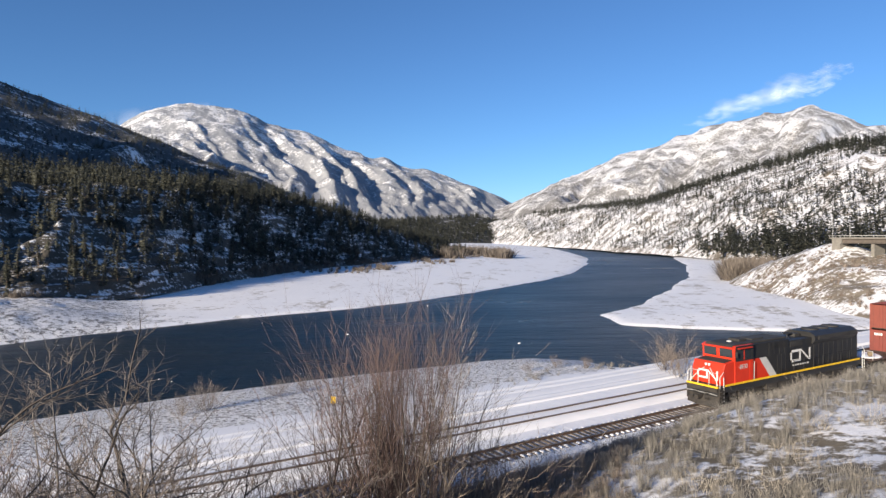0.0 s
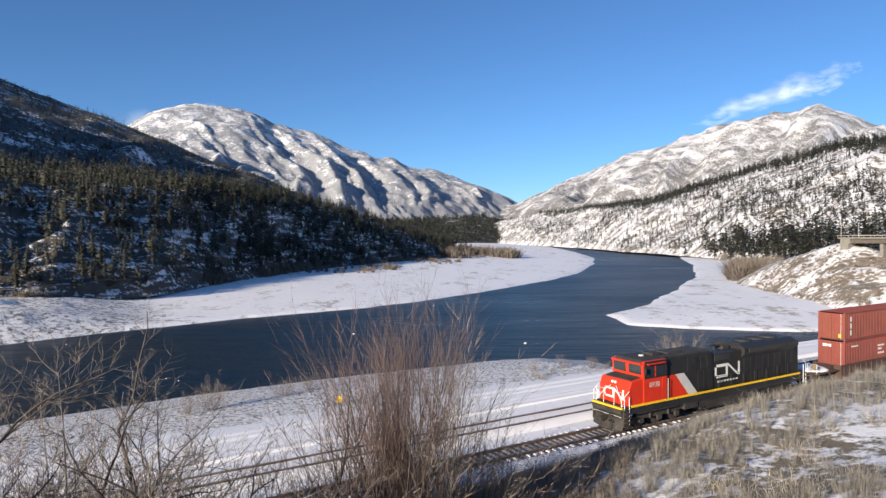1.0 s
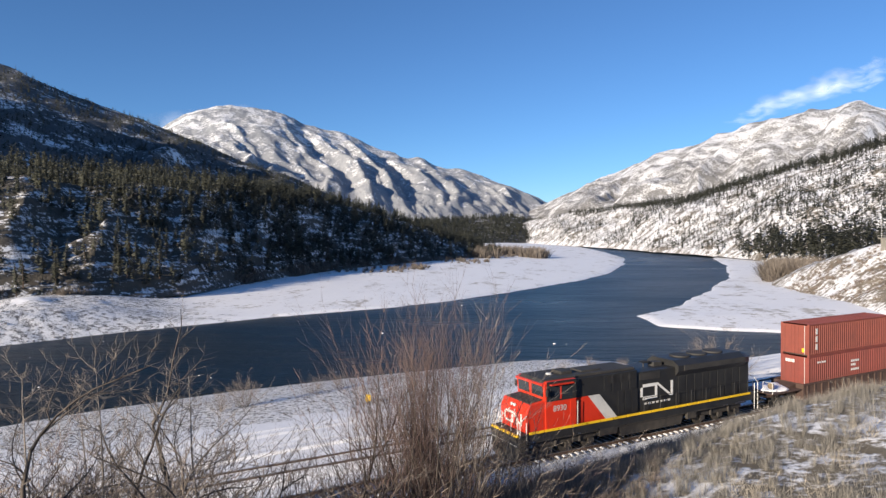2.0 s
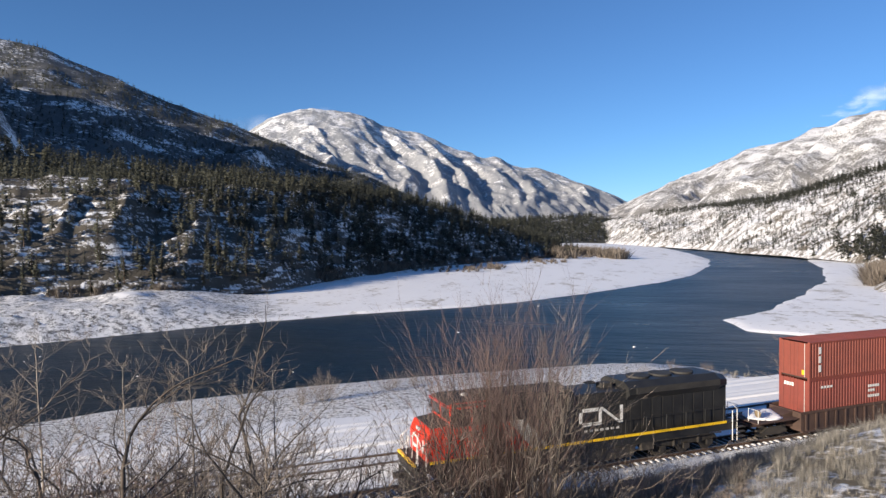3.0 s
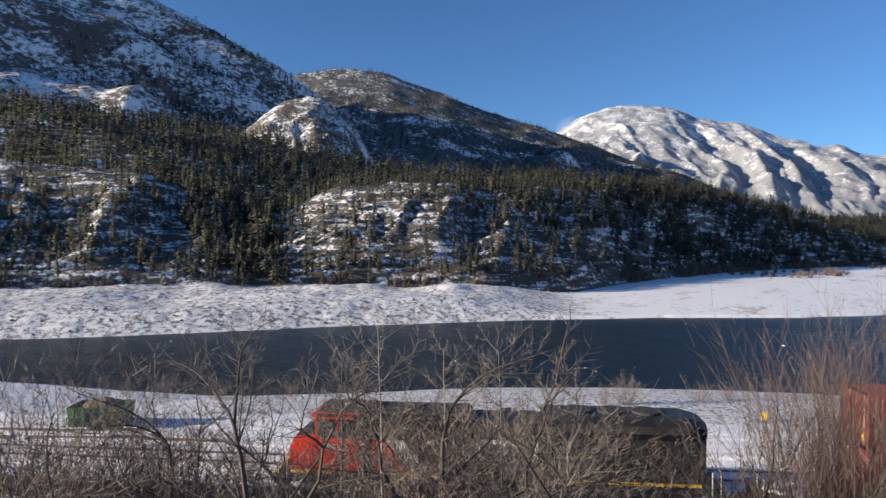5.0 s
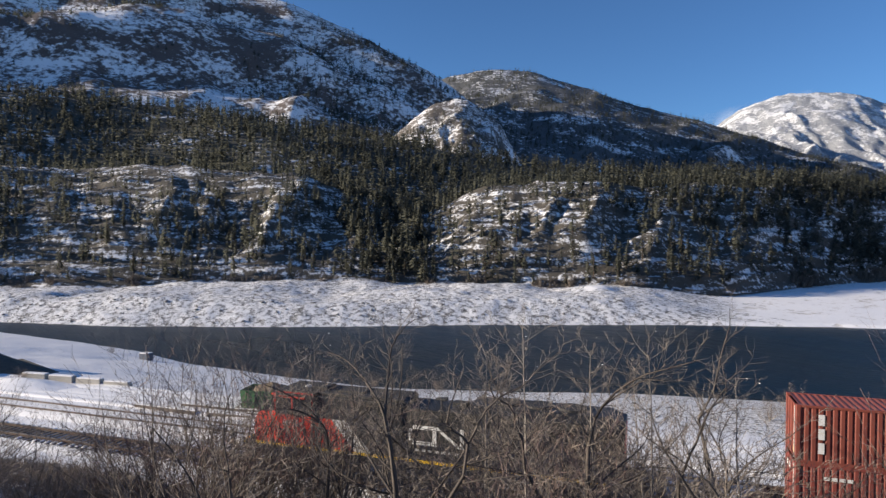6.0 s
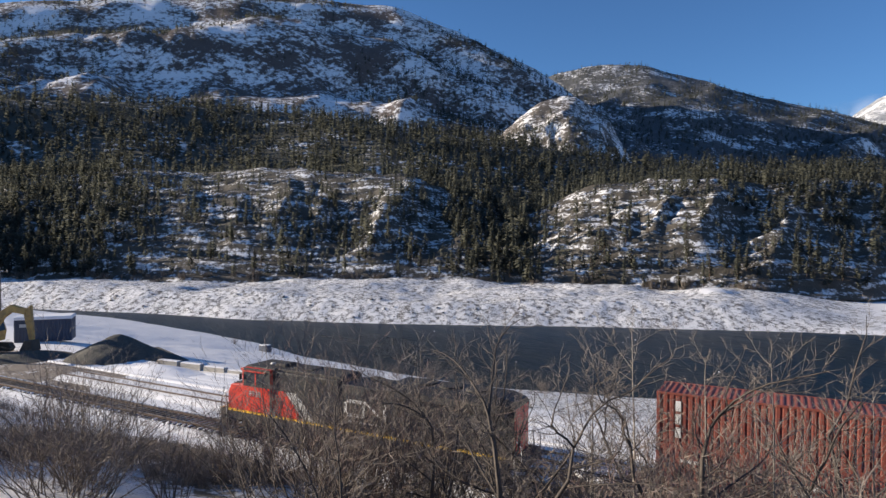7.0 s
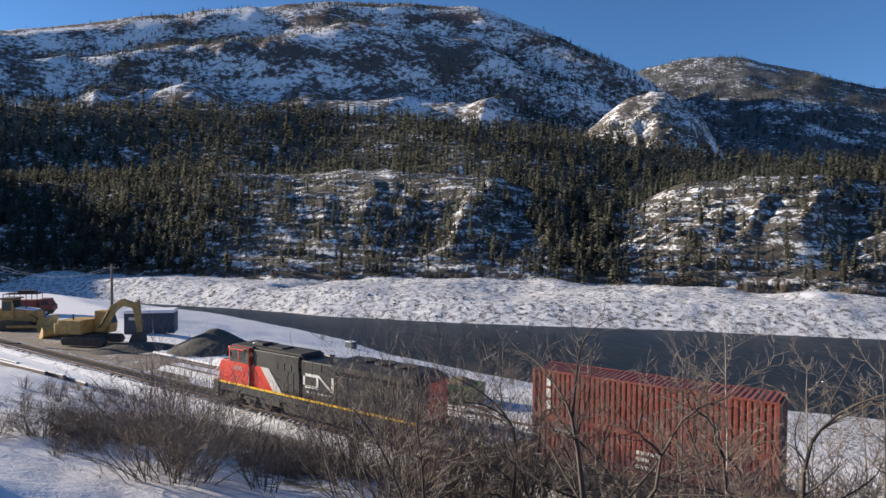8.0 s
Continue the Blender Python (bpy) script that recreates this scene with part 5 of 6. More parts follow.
for i, (az, r, el, w) in enumerate(((98.5, 36, -12.0, 2.2), (101.5, 36, -12.2, 2.2), (96.0, 36, -12.8, 1.9), (90.6, 28, -11.4, 1.4), (88.2, 28, -12.2, 1.5), (92.5, 36, -13.0, 1.6), (88.5, 30, -14.5, 1.5), (84.5, 36, -15.8, 1.5), (80.5, 36, -16.8, 1.6), (76, 32, -16.2, 1.5), 
                                     (66, 23, -15.8, 1.5), (62.5, 22, -16.2, 1.6), (44, 20, -17.0, 1.9), (39.5, 20, -17.0, 1.9), (35, 20, -17.0, 1.9),
                                     (30, 20, -17.0, 1.9), (25.5, 20, -17.6, 1.8), (20.5, 20, -20.2, 1.6), (2.5, 21, -18.2, 1.4), (-3, 22, -19.2, 1.5))):
    plant(THICKETS[i % 2], 2.5, az, r, el, i + 90, w)
for ob in WILLOWS + SAPLINGS + CROOKED + THICKETS:
    remove_thing(ob)


# ---- dry grass and sage on the slope ----
def tuft_arrays(seed, blades, spread, wide=0.012):
    r = random.Random(seed)
    V, F = [], []
    for _ in range(blades):
        a, t, h = r.uniform(0, 6.283), abs(r.gauss(0, spread)), r.uniform(0.55, 1.0)
        o = r.uniform(0, 0.25)
        p0 = Vector((o * math.cos(a), o * math.sin(a), -0.08))
        p1 = p0 + Vector((math.sin(t) * math.cos(a), math.sin(t) * math.sin(a), math.cos(t))) * h * 0.6
        p2 = p1 + Vector((math.sin(t * 1.5) * math.cos(a), math.sin(t * 1.5) * math.sin(a), math.cos(t * 1.5))) * h * 0.42
        s = Vector((-math.sin(a + r.uniform(-1, 1)), math.cos(a), 0)).normalized() * wide
        b = len(V)
        V += [p0 - s, p0 + s, p1 - s * 0.8, p1 + s * 0.8, p2]
        F += [(b, b + 1, b + 3), (b, b + 3, b + 2), (b + 2, b + 3, b + 4)]
    return np.array(V), np.array(F)


TUFTS = [tuft_arrays(200 + k, 46, 0.75, 0.009) for k in range(5)]
SAGE_TUFTS = [tuft_arrays(210 + k, 62, 0.42, 0.0066) for k in range(5)]


def tufts(name, label, count, az, r, v, tall, material, keep, kinds=TUFTS):
    a = rng.uniform(*az, count)
    d = np.sqrt(rng.uniform(r[0] ** 2, r[1] ** 2, count))
    x, y = eye_polar(a, d)
    vv = x * N[0] + y * N[1]
    ok = (vv > v[0]) & (vv < v[1]) & (rng.uniform(0, 1, count) < keep(x, y))
    x, y = x[ok], y[ok]
    n = len(x)
    V, F = repeat_arrays(kinds, rng.integers(0, 5, n), np.stack((x, y, ground_z(x, y)), -1), rng.uniform(*tall, n), rng.uniform(0, 6.3, n), rng.uniform(0.8, 1.3, n))
    me = mesh_np(name, V, F)
    me.materials.append(material)
    tagged(new(name, me), label, "grass", kind="stuff")


tufts("sagebrush", "dry grey-tan sagebrush over the snowy slope", 5600, (-42, 0), (12, 70), (5, 27.8), (0.38, 0.92), M_SAGE, lambda x, y: np.clip(0.95 * smooth(-0.4, 0.05, fbm(x, y, 6, 3, 301)) + 0.6 * smooth(14, 19, x * N[0] + y * N[1]), 0, 1), SAGE_TUFTS)
tufts("dry_grass", "bleached dry grass in tufts on the slope", 700, (-44, 105), (11, 60), (4, 28.5), (0.2, 0.45), M_STRAW, lambda x, y: smooth(-0.2, 0.4, fbm(x, y, 5, 3, 302)))
tufts("slope_brush", "brown low brush along the foot of the slope", 2400, (-12, 105), (14, 60), (8, 27.5), (0.6, 1.5), M_DARKTWIG, lambda x, y: smooth(-0.4, 0.2, fbm(x, y, 8, 3, 303)) * smooth(106, 90, np.degrees(np.arctan2(-x, y))) * ((np.hypot(x, y) > 35) | (np.degrees(np.arctan2(-x, y)) < 70)))
tufts("hollow_brush", "low dark brown brush in the hollow beside the track", 2600, (-16, 40), (15, 40), (8, 27.5), (0.4, 1.0), M_DARKTWIG, lambda x, y: smooth(-0.5, 0.1, fbm(x, y, 6, 3, 305)), SAGE_TUFTS)
tufts("bank_brush", "low brown brush on the bank below the open snow", 900, (71, 98), (31, 44), (8, 27.5), (0.5, 1.15), M_DARKTWIG, lambda x, y: smooth(-0.5, 0.1, fbm(x, y, 7, 3, 306)))
tufts("terrace_grass", "dry grass along the edge of the terrace", 900, (-30, 60), (55, 90), (47, 53), (0.5, 1.1), M_SAGE, lambda x, y: smooth(0.0, 0.4, fbm(x, y, 9, 3, 304)))
SAGE = [make_shrub(230 + k, 34, 1.2, 0.5, (2, 0.4), 1, 0.007, 0.09, 0.03).build("sage_bush", "pale grey-tan sage bush of upright dry stalks", "bush", M_STEM, M_STRAW if k else M_SAGE, "sage bushes on the slope") for k in range(4)]
srnd = random.Random(44)
for i in range(120):
    az, r = srnd.uniform(-40, -3), srnd.uniform(14, 58)
    x, y, z = stand(az, r)
    vv = x * N[0] + y * N[1]
    if 5 < vv < 27.5:
        c = copy_thing(SAGE[i % 4], pose(x, y, z, 0, 0, i * 70))
        k = srnd.uniform(0.6, 1.15) * (0.85 if vv > 17 else 1.0)
        c.scale = (k * 1.2, k * 1.2, k)
for i, (az, r) in enumerate(((-25, 18.5), (-22.5, 20), (-27.5, 21), (-20.5, 19))):
    c = copy_thing(SAGE[1 + i % 3], pose(*stand(az, r), 0, 0, i * 50))
    c.scale = (1.5, 1.5, 1.5)
for ob in SAGE:
    remove_thing(ob)


# ---- pines at the river's edge, one by one ----
PINES = []
for k in range(5):
    t = thing("pine_tree", "dark green pine standing on the snowy riverbank", "tree", group="pines on the far bank")
    soften(mesh_part("crown", *NEAR_PINES[k], M_NEEDLE_OB, t).data, outward(NEAR_PINES[k][0]))
    mesh_part("trunk", *trunk_arrays(0.9, 0.018), M_BARK, t)
    PINES.append(t)
prnd = random.Random(8)
for i in range(150):
    az = prnd.uniform(8, 104)
    x, y, z = (float(q) for q in WOODS.point(np.array(az), np.array(prnd.uniform(0.03, 0.30))))
    c = copy_thing(PINES[i % 5], pose(x, y, z - 0.2, prnd.uniform(-2, 2), prnd.uniform(-2, 2), prnd.uniform(0, 360)))
    h = prnd.uniform(6, 11)
    c.scale = (h, h, h)
for ob in PINES:
    remove_thing(ob)


# ---- stones, ice and brown brush ----
def stone_arrays(seed):
    r = random.Random(seed)
    bm = B()
    bmesh.ops.create_icosphere(bm, subdivisions=1, radius=1)
    V = np.array([v.co * r.uniform(0.75, 1.15) for v in bm.verts]) * np.array((1, 0.8, 0.55))
    F = np.array([[v.index for v in f.verts] for f in bm.faces])
    bm.free()
    return V, F


STONES = [stone_arrays(k) for k in range(4)]


def stones(name, label, count, az, r, keep, size, material, lift=0.15, category="stones"):
    a, d = rng.uniform(*az, count), rng.uniform(*r, count)
    x, y = eye_polar(a, d)
    sd, which = shore_distance(x, y)
    ok = rng.uniform(0, 1, count) < keep(sd, which, x, y)
    x, y = x[ok], y[ok]
    n = len(x)
    s = size[0] * (size[1] / size[0]) ** (rng.uniform(0, 1, n) ** 2)
    z = ground_z(x, y) if lift is not None else np.full(n, WATER_Z + 0.02)
    V, F = repeat_arrays(STONES, rng.integers(0, 4, n), np.stack((x, y, z + (lift or 0) * s), -1), s, rng.uniform(0, 6.3, n), rng.uniform(0.8, 1.4, n))
    me = mesh_np(name, V, F)
    me.materials.append(material)
    tagged(new(name, me), label, category, kind="stuff")


M_SNOWSTONE = snow_over("snow_dusted_stone", (0.10, 0.095, 0.09), (0.22, 0.21, 0.20), 0.22, 0.4, 2.0, relief=0.4, relief_d=0.1)
stones("slope_stones", "snow-dusted stones on the riverbank below the track", 9000, (-22, 70), (55, 150), lambda sd, w, x, y: ((w == 0) & (sd > 0.3) & (sd < 48)) * 0.6, (0.05, 0.17), M_SNOWSTONE)
stones("bank_rocks", "snow-dusted rocks on the steep far bank", 5000, (33, 104), (150, 290), lambda sd, w, x, y: ((w == 1) & (sd > 0.2) & (sd < 18)) * 0.7, (0.15, 0.6), M_SNOWSTONE)
stones("ice_floes", "small white ice floes drifting on dark water", 420, (-10, 90), (95, 260), lambda sd, w, x, y: (sd < -8) * 0.14, (0.1, 0.4), M_SNOW, None, "ice")


def spiky(seed):
    return tuft_arrays(seed, 60, 0.42, 0.017)


BRUSHES = [spiky(260 + k) for k in range(4)]


def brush(name, label, count, az, r, tall, keep, material=M_BROWNBRUSH):
    a, d = rng.uniform(*az, count), rng.uniform(*r, count)
    x, y = eye_polar(a, d)
    sd, which = shore_distance(x, y)
    ok = rng.uniform(0, 1, count) < keep(sd, which, x, y)
    x, y = x[ok], y[ok]
    n = len(x)
    V, F = repeat_arrays(BRUSHES, rng.integers(0, 4, n), np.stack((x, y, ground_z(x, y)), -1), rng.uniform(*tall, n), rng.uniform(0, 6.3, n), rng.uniform(0.9, 1.5, n))
    me = mesh_np(name, V, F)
    me.materials.append(material)
    tagged(new(name, me), label, "brush", kind="stuff")


brush("island_brush", "brown leafless cottonwood brush on the river flat", 460, (-6, 0.2), (560, 690), (4, 14), lambda sd, w, x, y: ((w == 1) & (sd > 30)) * smooth(-0.2, 0.3, fbm(x, y, 30, 2, 5)))
brush("beach_brush", "brown brush at the back of the snowy beach", 1000, (-4, 14), (360, 660), (1.5, 4.5), lambda sd, w, x, y: ((w == 1) & (sd > 95)) * smooth(-0.2, 0.3, fbm(x, y, 40, 2, 6)))
brush("cove_brush", "brown leafless brush beside the snowy beach", 420, (-27.2, -24.0), (345, 430), (5, 13), lambda sd, w, x, y: ((w == 2) & (sd > 20)) * 0.9)
brush("far_shore_brush", "brown brush along the far shore", 260, (-20, -8), (600, 1100), (3, 6), lambda sd, w, x, y: ((w == 2) & (sd > 40)) * smooth(0, 0.3, fbm(x, y, 80, 2, 9)))


def hill_brush(name, label, hill, count, lo, hi, u, tall, material):
    a, k = rng.uniform(lo, hi, count), rng.uniform(*u, count)
    x, y, z = hill.point(a, k)
    ok = fbm(x, y, 18, 3, 12) > -0.05
    x, y, z = x[ok], y[ok], z[ok]
    n = len(x)
    V, F = repeat_arrays(BRUSHES, rng.integers(0, 4, n), np.stack((x, y, z - 0.1), -1), rng.uniform(*tall, n), rng.uniform(0, 6.3, n), rng.uniform(1.0, 1.7, n))
    me = mesh_np(name, V, F)
    me.materials.append(material)
    tagged(new(name, me), label, "brush", kind="stuff")


hill_brush("embankment_brush", "brown brush growing over the snowy embankment", EMBANK, 700, -40, -24, (0.1, 0.95), (0.6, 1.8), M_DARKTWIG)
hill_brush("thicket_edge", "brown leafless brush where the pine woods meet the beach", WOODS, 520, -2, 22, (0.0, 0.07), (2.0, 5.0), M_BROWNBRUSH)
hill_brush("hillfoot_brush", "leafless brown thickets at the foot of the wooded hill", WOODS, 420, 4, 100, (0.0, 0.06), (1.5, 4.0), M_BROWNBRUSH)


# ---- the yard by the track ----
def heap(name, label, category, x, y, rx, ry, h, material, seed, turn=0):
    n = 40
    u = np.linspace(-1.15, 1.15, n)
    X, Y = np.meshgrid(u, u, indexing="ij")
    d = np.hypot(X, Y)
    Z = h * np.clip(1.0 - d ** 1.15, -0.12, 0.93)
    Z = Z + 0.10 * h * fbm(X * 3 + seed, Y * 3, 1.0, 4, seed) * (d < 1.05)
    ob = sheet(name, np.stack((X * rx, Y * ry, Z), -1).reshape(-1, 3), n, n, material, flip=True)
    ob.matrix_basis = pose(x, y, float(ground_z(x, y)) - 0.02, 0, 0, turn)
    return tagged(ob, label, category)


heap("gravel_mound", "dark grey mound of gravel in the snowy yard", "mound", -80.5, 5.6, 5.4, 4.8, 2.6, M_GRAVEL, 5, 100)
heap("gravel_mound", "low dark mound of fine gravel beside a shed", "mound", -84.5, -3.2, 5.0, 3.4, 0.9, M_GRAVEL, 9, 100)
heap("debris_heap", "heap of dark scrap dusted with snow", "debris heap", -100.0, -10.8, 3.6, 2.6, 1.3, M_SHED, 12, 80)
heap("snow_bank", "ploughed snow bank beside the yard", "snow bank", -70.0, 8.5, 6.0, 2.4, 0.8, M_SNOW, 15, 40)


def excavator(m, label, boom_up):
    top = thing("excavator", label, "excavator", m)
    for sd in (-1, 1):
        bm = prism(B(), [(-1.9, 0.12), (-2.1, 0.45), (-1.85, 0.85), (1.85, 0.85), (2.1, 0.45), (1.9, 0.12)], sd * 1.15 - 0.28, sd * 1.15 + 0.28, 0.05)
        part("crawler_track", bm, M_CATDARK, top)
        for k in range(5):
            part("track_roller", disc(B(), -1.5 + 0.75 * k, sd * 1.15, 0.38, 0.22, 0.62, n=12), M_CATDARK, top)
    part("undercarriage", bx(B(), -0.8, 0.8, -0.9, 0.9, 0.5, 1.0, 0.05), M_CATDARK, top)
    part("engine_housing", bx(B(), 0.2, 2.5, -1.3, 1.3, 1.05, 2.25, 0.12), M_CAT, top)
    part("counterweight", bx(B(), 2.3, 2.9, -1.3, 1.3, 1.0, 2.0, 0.18), M_CAT, top)
    cab = part("cab", prism(B(), [(-1.3, 1.05), (-1.45, 1.9), (-1.1, 2.95), (0.15, 2.95), (0.2, 1.05)], -1.3, -0.3, 0.06), M_CAT, top)
    part("side_window", bx(B(), -1.1, 0.0, -1.315, -1.29, 1.75, 2.75), M_GLASS, cab)
    part("front_window", prism(B(), [(-1.47, 1.9), (-1.14, 2.85), (-1.1, 2.85), (-1.43, 1.9)], -1.15, -0.45), M_GLASS, cab)
    if boom_up:
        boom = [(-0.6, 1.3), (-1.9, 3.5), (-3.0, 4.15), (-4.3, 3.8), (-4.2, 3.35), (-3.0, 3.6), (-2.3, 3.1), (-1.1, 1.3)]
        stick = [(-4.6, 4.1), (-4.0, 3.6), (-4.5, 1.2), (-4.8, 1.2)]
        bucket = [(-4.85, 1.35), (-4.3, 1.3), (-3.9, 0.5), (-4.5, 0.05), (-5.0, 0.5)]
    else:
        boom = [(-0.6, 1.3), (-2.2, 2.7), (-4.0, 2.6), (-5.3, 1.9), (-5.2, 1.5), (-3.9, 2.1), (-2.4, 2.2), (-1.1, 1.2)]
        stick = [(-5.6, 2.2), (-5.0, 1.8), (-6.3, 0.9), (-6.5, 1.1)]
        bucket = [(-6.5, 1.2), (-6.1, 1.0), (-5.8, 0.3), (-6.4, 0.05), (-6.9, 0.5)]
    part("boom", prism(B(), boom, -0.05, 0.35, 0.04), M_CAT, top)
    part("stick", prism(B(), stick, -0.02, 0.3, 0.03), M_CAT, top)
    part("bucket", prism(B(), bucket, -0.4, 0.65, 0.04), M_CATDARK, top)
    part("hydraulic_ram", tube(B(), [(-0.9, 0.45, 1.6), (boom[1][0], 0.45, boom[1][1] - 0.4)], 0.07), M_CATDARK, top)
    part("exhaust_pipe", tube(B(), [(1.4, 0.7, 2.2), (1.4, 0.7, 2.75)], 0.06), M_CATDARK, top)
    return top


excavator(pose(-89.2, -7.8, float(ground_z(-89.2, -7.8)), 0, 0, 236), "yellow excavator with raised boom parked on churned earth", True).scale = (1.4, 1.4, 1.4)


def bulldozer(m):
    top = thing("bulldozer", "large yellow bulldozer with snow on its hood", "bulldozer", m)
    for sd in (-1, 1):
        part("crawler_track", prism(B(), [(-1.9, 0.05), (-2.2, 0.4), (-1.9, 0.95), (1.5, 1.1), (2.1, 0.6), (1.8, 0.05)], sd * 1.2 - 0.3, sd * 1.2 + 0.3, 0.06), M_CATDARK, top)
        for k in range(6):
            part("track_roller", disc(B(), -1.5 + 0.58 * k, sd * 1.2, 0.3, 0.2, 0.66, n=12), M_CATDARK, top)
        part("push_arm", bx(B(), -3.0, 0.4, sd * 1.6 - 0.1, sd * 1.6 + 0.1, 0.35, 0.62, 0.03), M_CAT, top)
        part("blade_ram", tube(B(), [(-1.4, sd * 0.75, 1.75), (-2.9, sd * 0.75, 0.9)], 0.07), M_CATDARK, top)
    part("engine_hood", prism(B(), [(-2.1, 0.8), (-2.15, 1.95), (-1.9, 2.1), (0.1, 2.3), (0.1, 0.8)], -0.75, 0.75, 0.06), M_CAT, top)
    for k in range(5):
        part("side_louvre", bx(B(), -1.7 + 0.34 * k, -1.5 + 0.34 * k, -0.78, -0.74, 1.2, 1.9), M_CATDARK, top)
    part("hood_snow", prism(B(), [(-1.9, 2.08), (-1.85, 2.2), (0.05, 2.42), (0.1, 2.28)], -0.7, 0.7, 0.04), M_SNOW, top, "thin snow cover")
    part("fuel_tank", bx(B(), 1.3, 2.1, -0.95, 0.95, 1.0, 2.3, 0.12), M_CAT, top)
    cab = part("cab", prism(B(), [(0.1, 1.0), (0.1, 2.3), (0.3, 3.3), (1.35, 3.3), (1.4, 1.0)], -0.85, 0.85, 0.06), M_CAT, top)
    for sd in (-1, 1):
        part("side_window", bx(B(), 0.35, 1.25, sd * 0.86 - 0.012, sd * 0.86 + 0.012, 2.1, 3.1), M_GLASS, cab)
    part("front_window", prism(B(), [(0.06, 2.35), (0.24, 3.2), (0.28, 3.2), (0.1, 2.35)], -0.7, 0.7), M_GLASS, cab)
    part("roof_canopy", bx(B(), 0.05, 1.6, -1.0, 1.0, 3.3, 3.45, 0.04), M_CATDARK, top)
    part("exhaust_pipe", tube(B(), [(-0.9, 0.3, 2.2), (-0.9, 0.3, 3.1)], 0.07), M_CATDARK, top)
    part("blade", prism(B(), [(-3.0, 0.02), (-2.85, 0.5), (-2.9, 0.95), (-3.1, 1.35), (-3.22, 1.33), (-3.05, 0.9), (-3.02, 0.5), (-3.2, 0.02)], -2.0, 2.0, 0.02), M_CAT, top)
    return top


bulldozer(pose(-107.0, -18.6, float(ground_z(-107.0, -18.6)), 0, 0, 250)).scale = (1.3, 1.3, 1.3)


def loose_bucket():
    """A wide loader bucket set down on the ground, open to the front."""
    x, y = -97.6, -12.4
    top = thing("loader_bucket", "wide yellow loader bucket lying on churned earth", "bucket", pose(x, y, float(ground_z(x, y)), 0, 0, 205))
    part("shell", prism(B(), [(0.9, 0.0), (-0.2, 0.0), (-0.7, 0.35), (-0.75, 1.0), (-0.3, 1.5), (-0.24, 1.42), (-0.64, 0.98), (-0.6, 0.4), (-0.16, 0.08), (0.9, 0.06)], -2.2, 2.2, 0.01), M_CAT, top)
    for sd in (-1, 1):
        part("side_plate", prism(B(), [(0.9, 0.0), (-0.2, 0.0), (-0.7, 0.35), (-0.75, 1.0), (-0.3, 1.5), (0.2, 0.9)], sd * 2.2 - 0.04, sd * 2.2 + 0.04), M_CAT, top)
    part("cutting_edge", bx(B(), 0.85, 1.1, -2.2, 2.2, 0.0, 0.05), M_CATDARK, top)


loose_bucket()


def service_truck():
    x, y = -124.0, -20.0
    top = thing("service_truck", "dark red service truck with a loaded rack", "truck", pose(x, y, float(ground_z(x, y)), 0, 0, 80))
    part("chassis", bx(B(), -3.6, 3.6, -0.5, 0.5, 0.6, 0.9, 0.03), M_UNDER, top)
    cab = part("cab", prism(B(), [(1.7, 0.8), (1.7, 2.7), (3.0, 2.7), (3.4, 1.7), (3.7, 1.6), (3.7, 0.8)], -1.15, 1.15, 0.08), M_BOX, top)
    for sd in (-1, 1):
        part("side_window", prism(B(), [(1.95, 1.75), (1.95, 2.5), (2.85, 2.5), (3.15, 1.75)], sd * 1.155 - 0.012, sd * 1.155 + 0.012), M_GLASS, cab)
    part("deck", bx(B(), -3.7, 1.6, -1.25, 1.25, 0.95, 1.1, 0.02), M_WELL, top)
    for xx in (-3.5, -1.9, -0.2, 1.4):
        part("rack_frame", tube(B(), [(xx, -1.2, 1.1), (xx, -1.2, 3.5), (xx, 1.2, 3.5), (xx, 1.2, 1.1)], 0.06), M_WELL, top)
    for yy in (-1.2, 0.0, 1.2):
        part("rack_rail", tube(B(), [(-3.6, yy, 3.56), (1.5, yy, 3.56)], 0.06), M_WELL, top)
    part("load", bx(B(), -3.3, 1.2, -1.0, 1.0, 1.1, 2.5, 0.08), M_BOX2, top, "dark red boxed load")
    part("tool_bin", bx(B(), -1.6, 0.8, -0.7, 0.7, 3.6, 4.1, 0.06), M_UNDER, top, "dark bin on the rack")
    for xx in (-2.4, 2.7):
        for sd in (-1, 1):
            w = part("wheel", disc(B(), xx, sd * 1.0, 0.5, 0.5, 0.32, n=18), M_UNDER, top)
            part("rim", disc(B(), xx, sd * 1.165, 0.5, 0.26, 0.02, n=14), M_GREY, w)


service_truck()


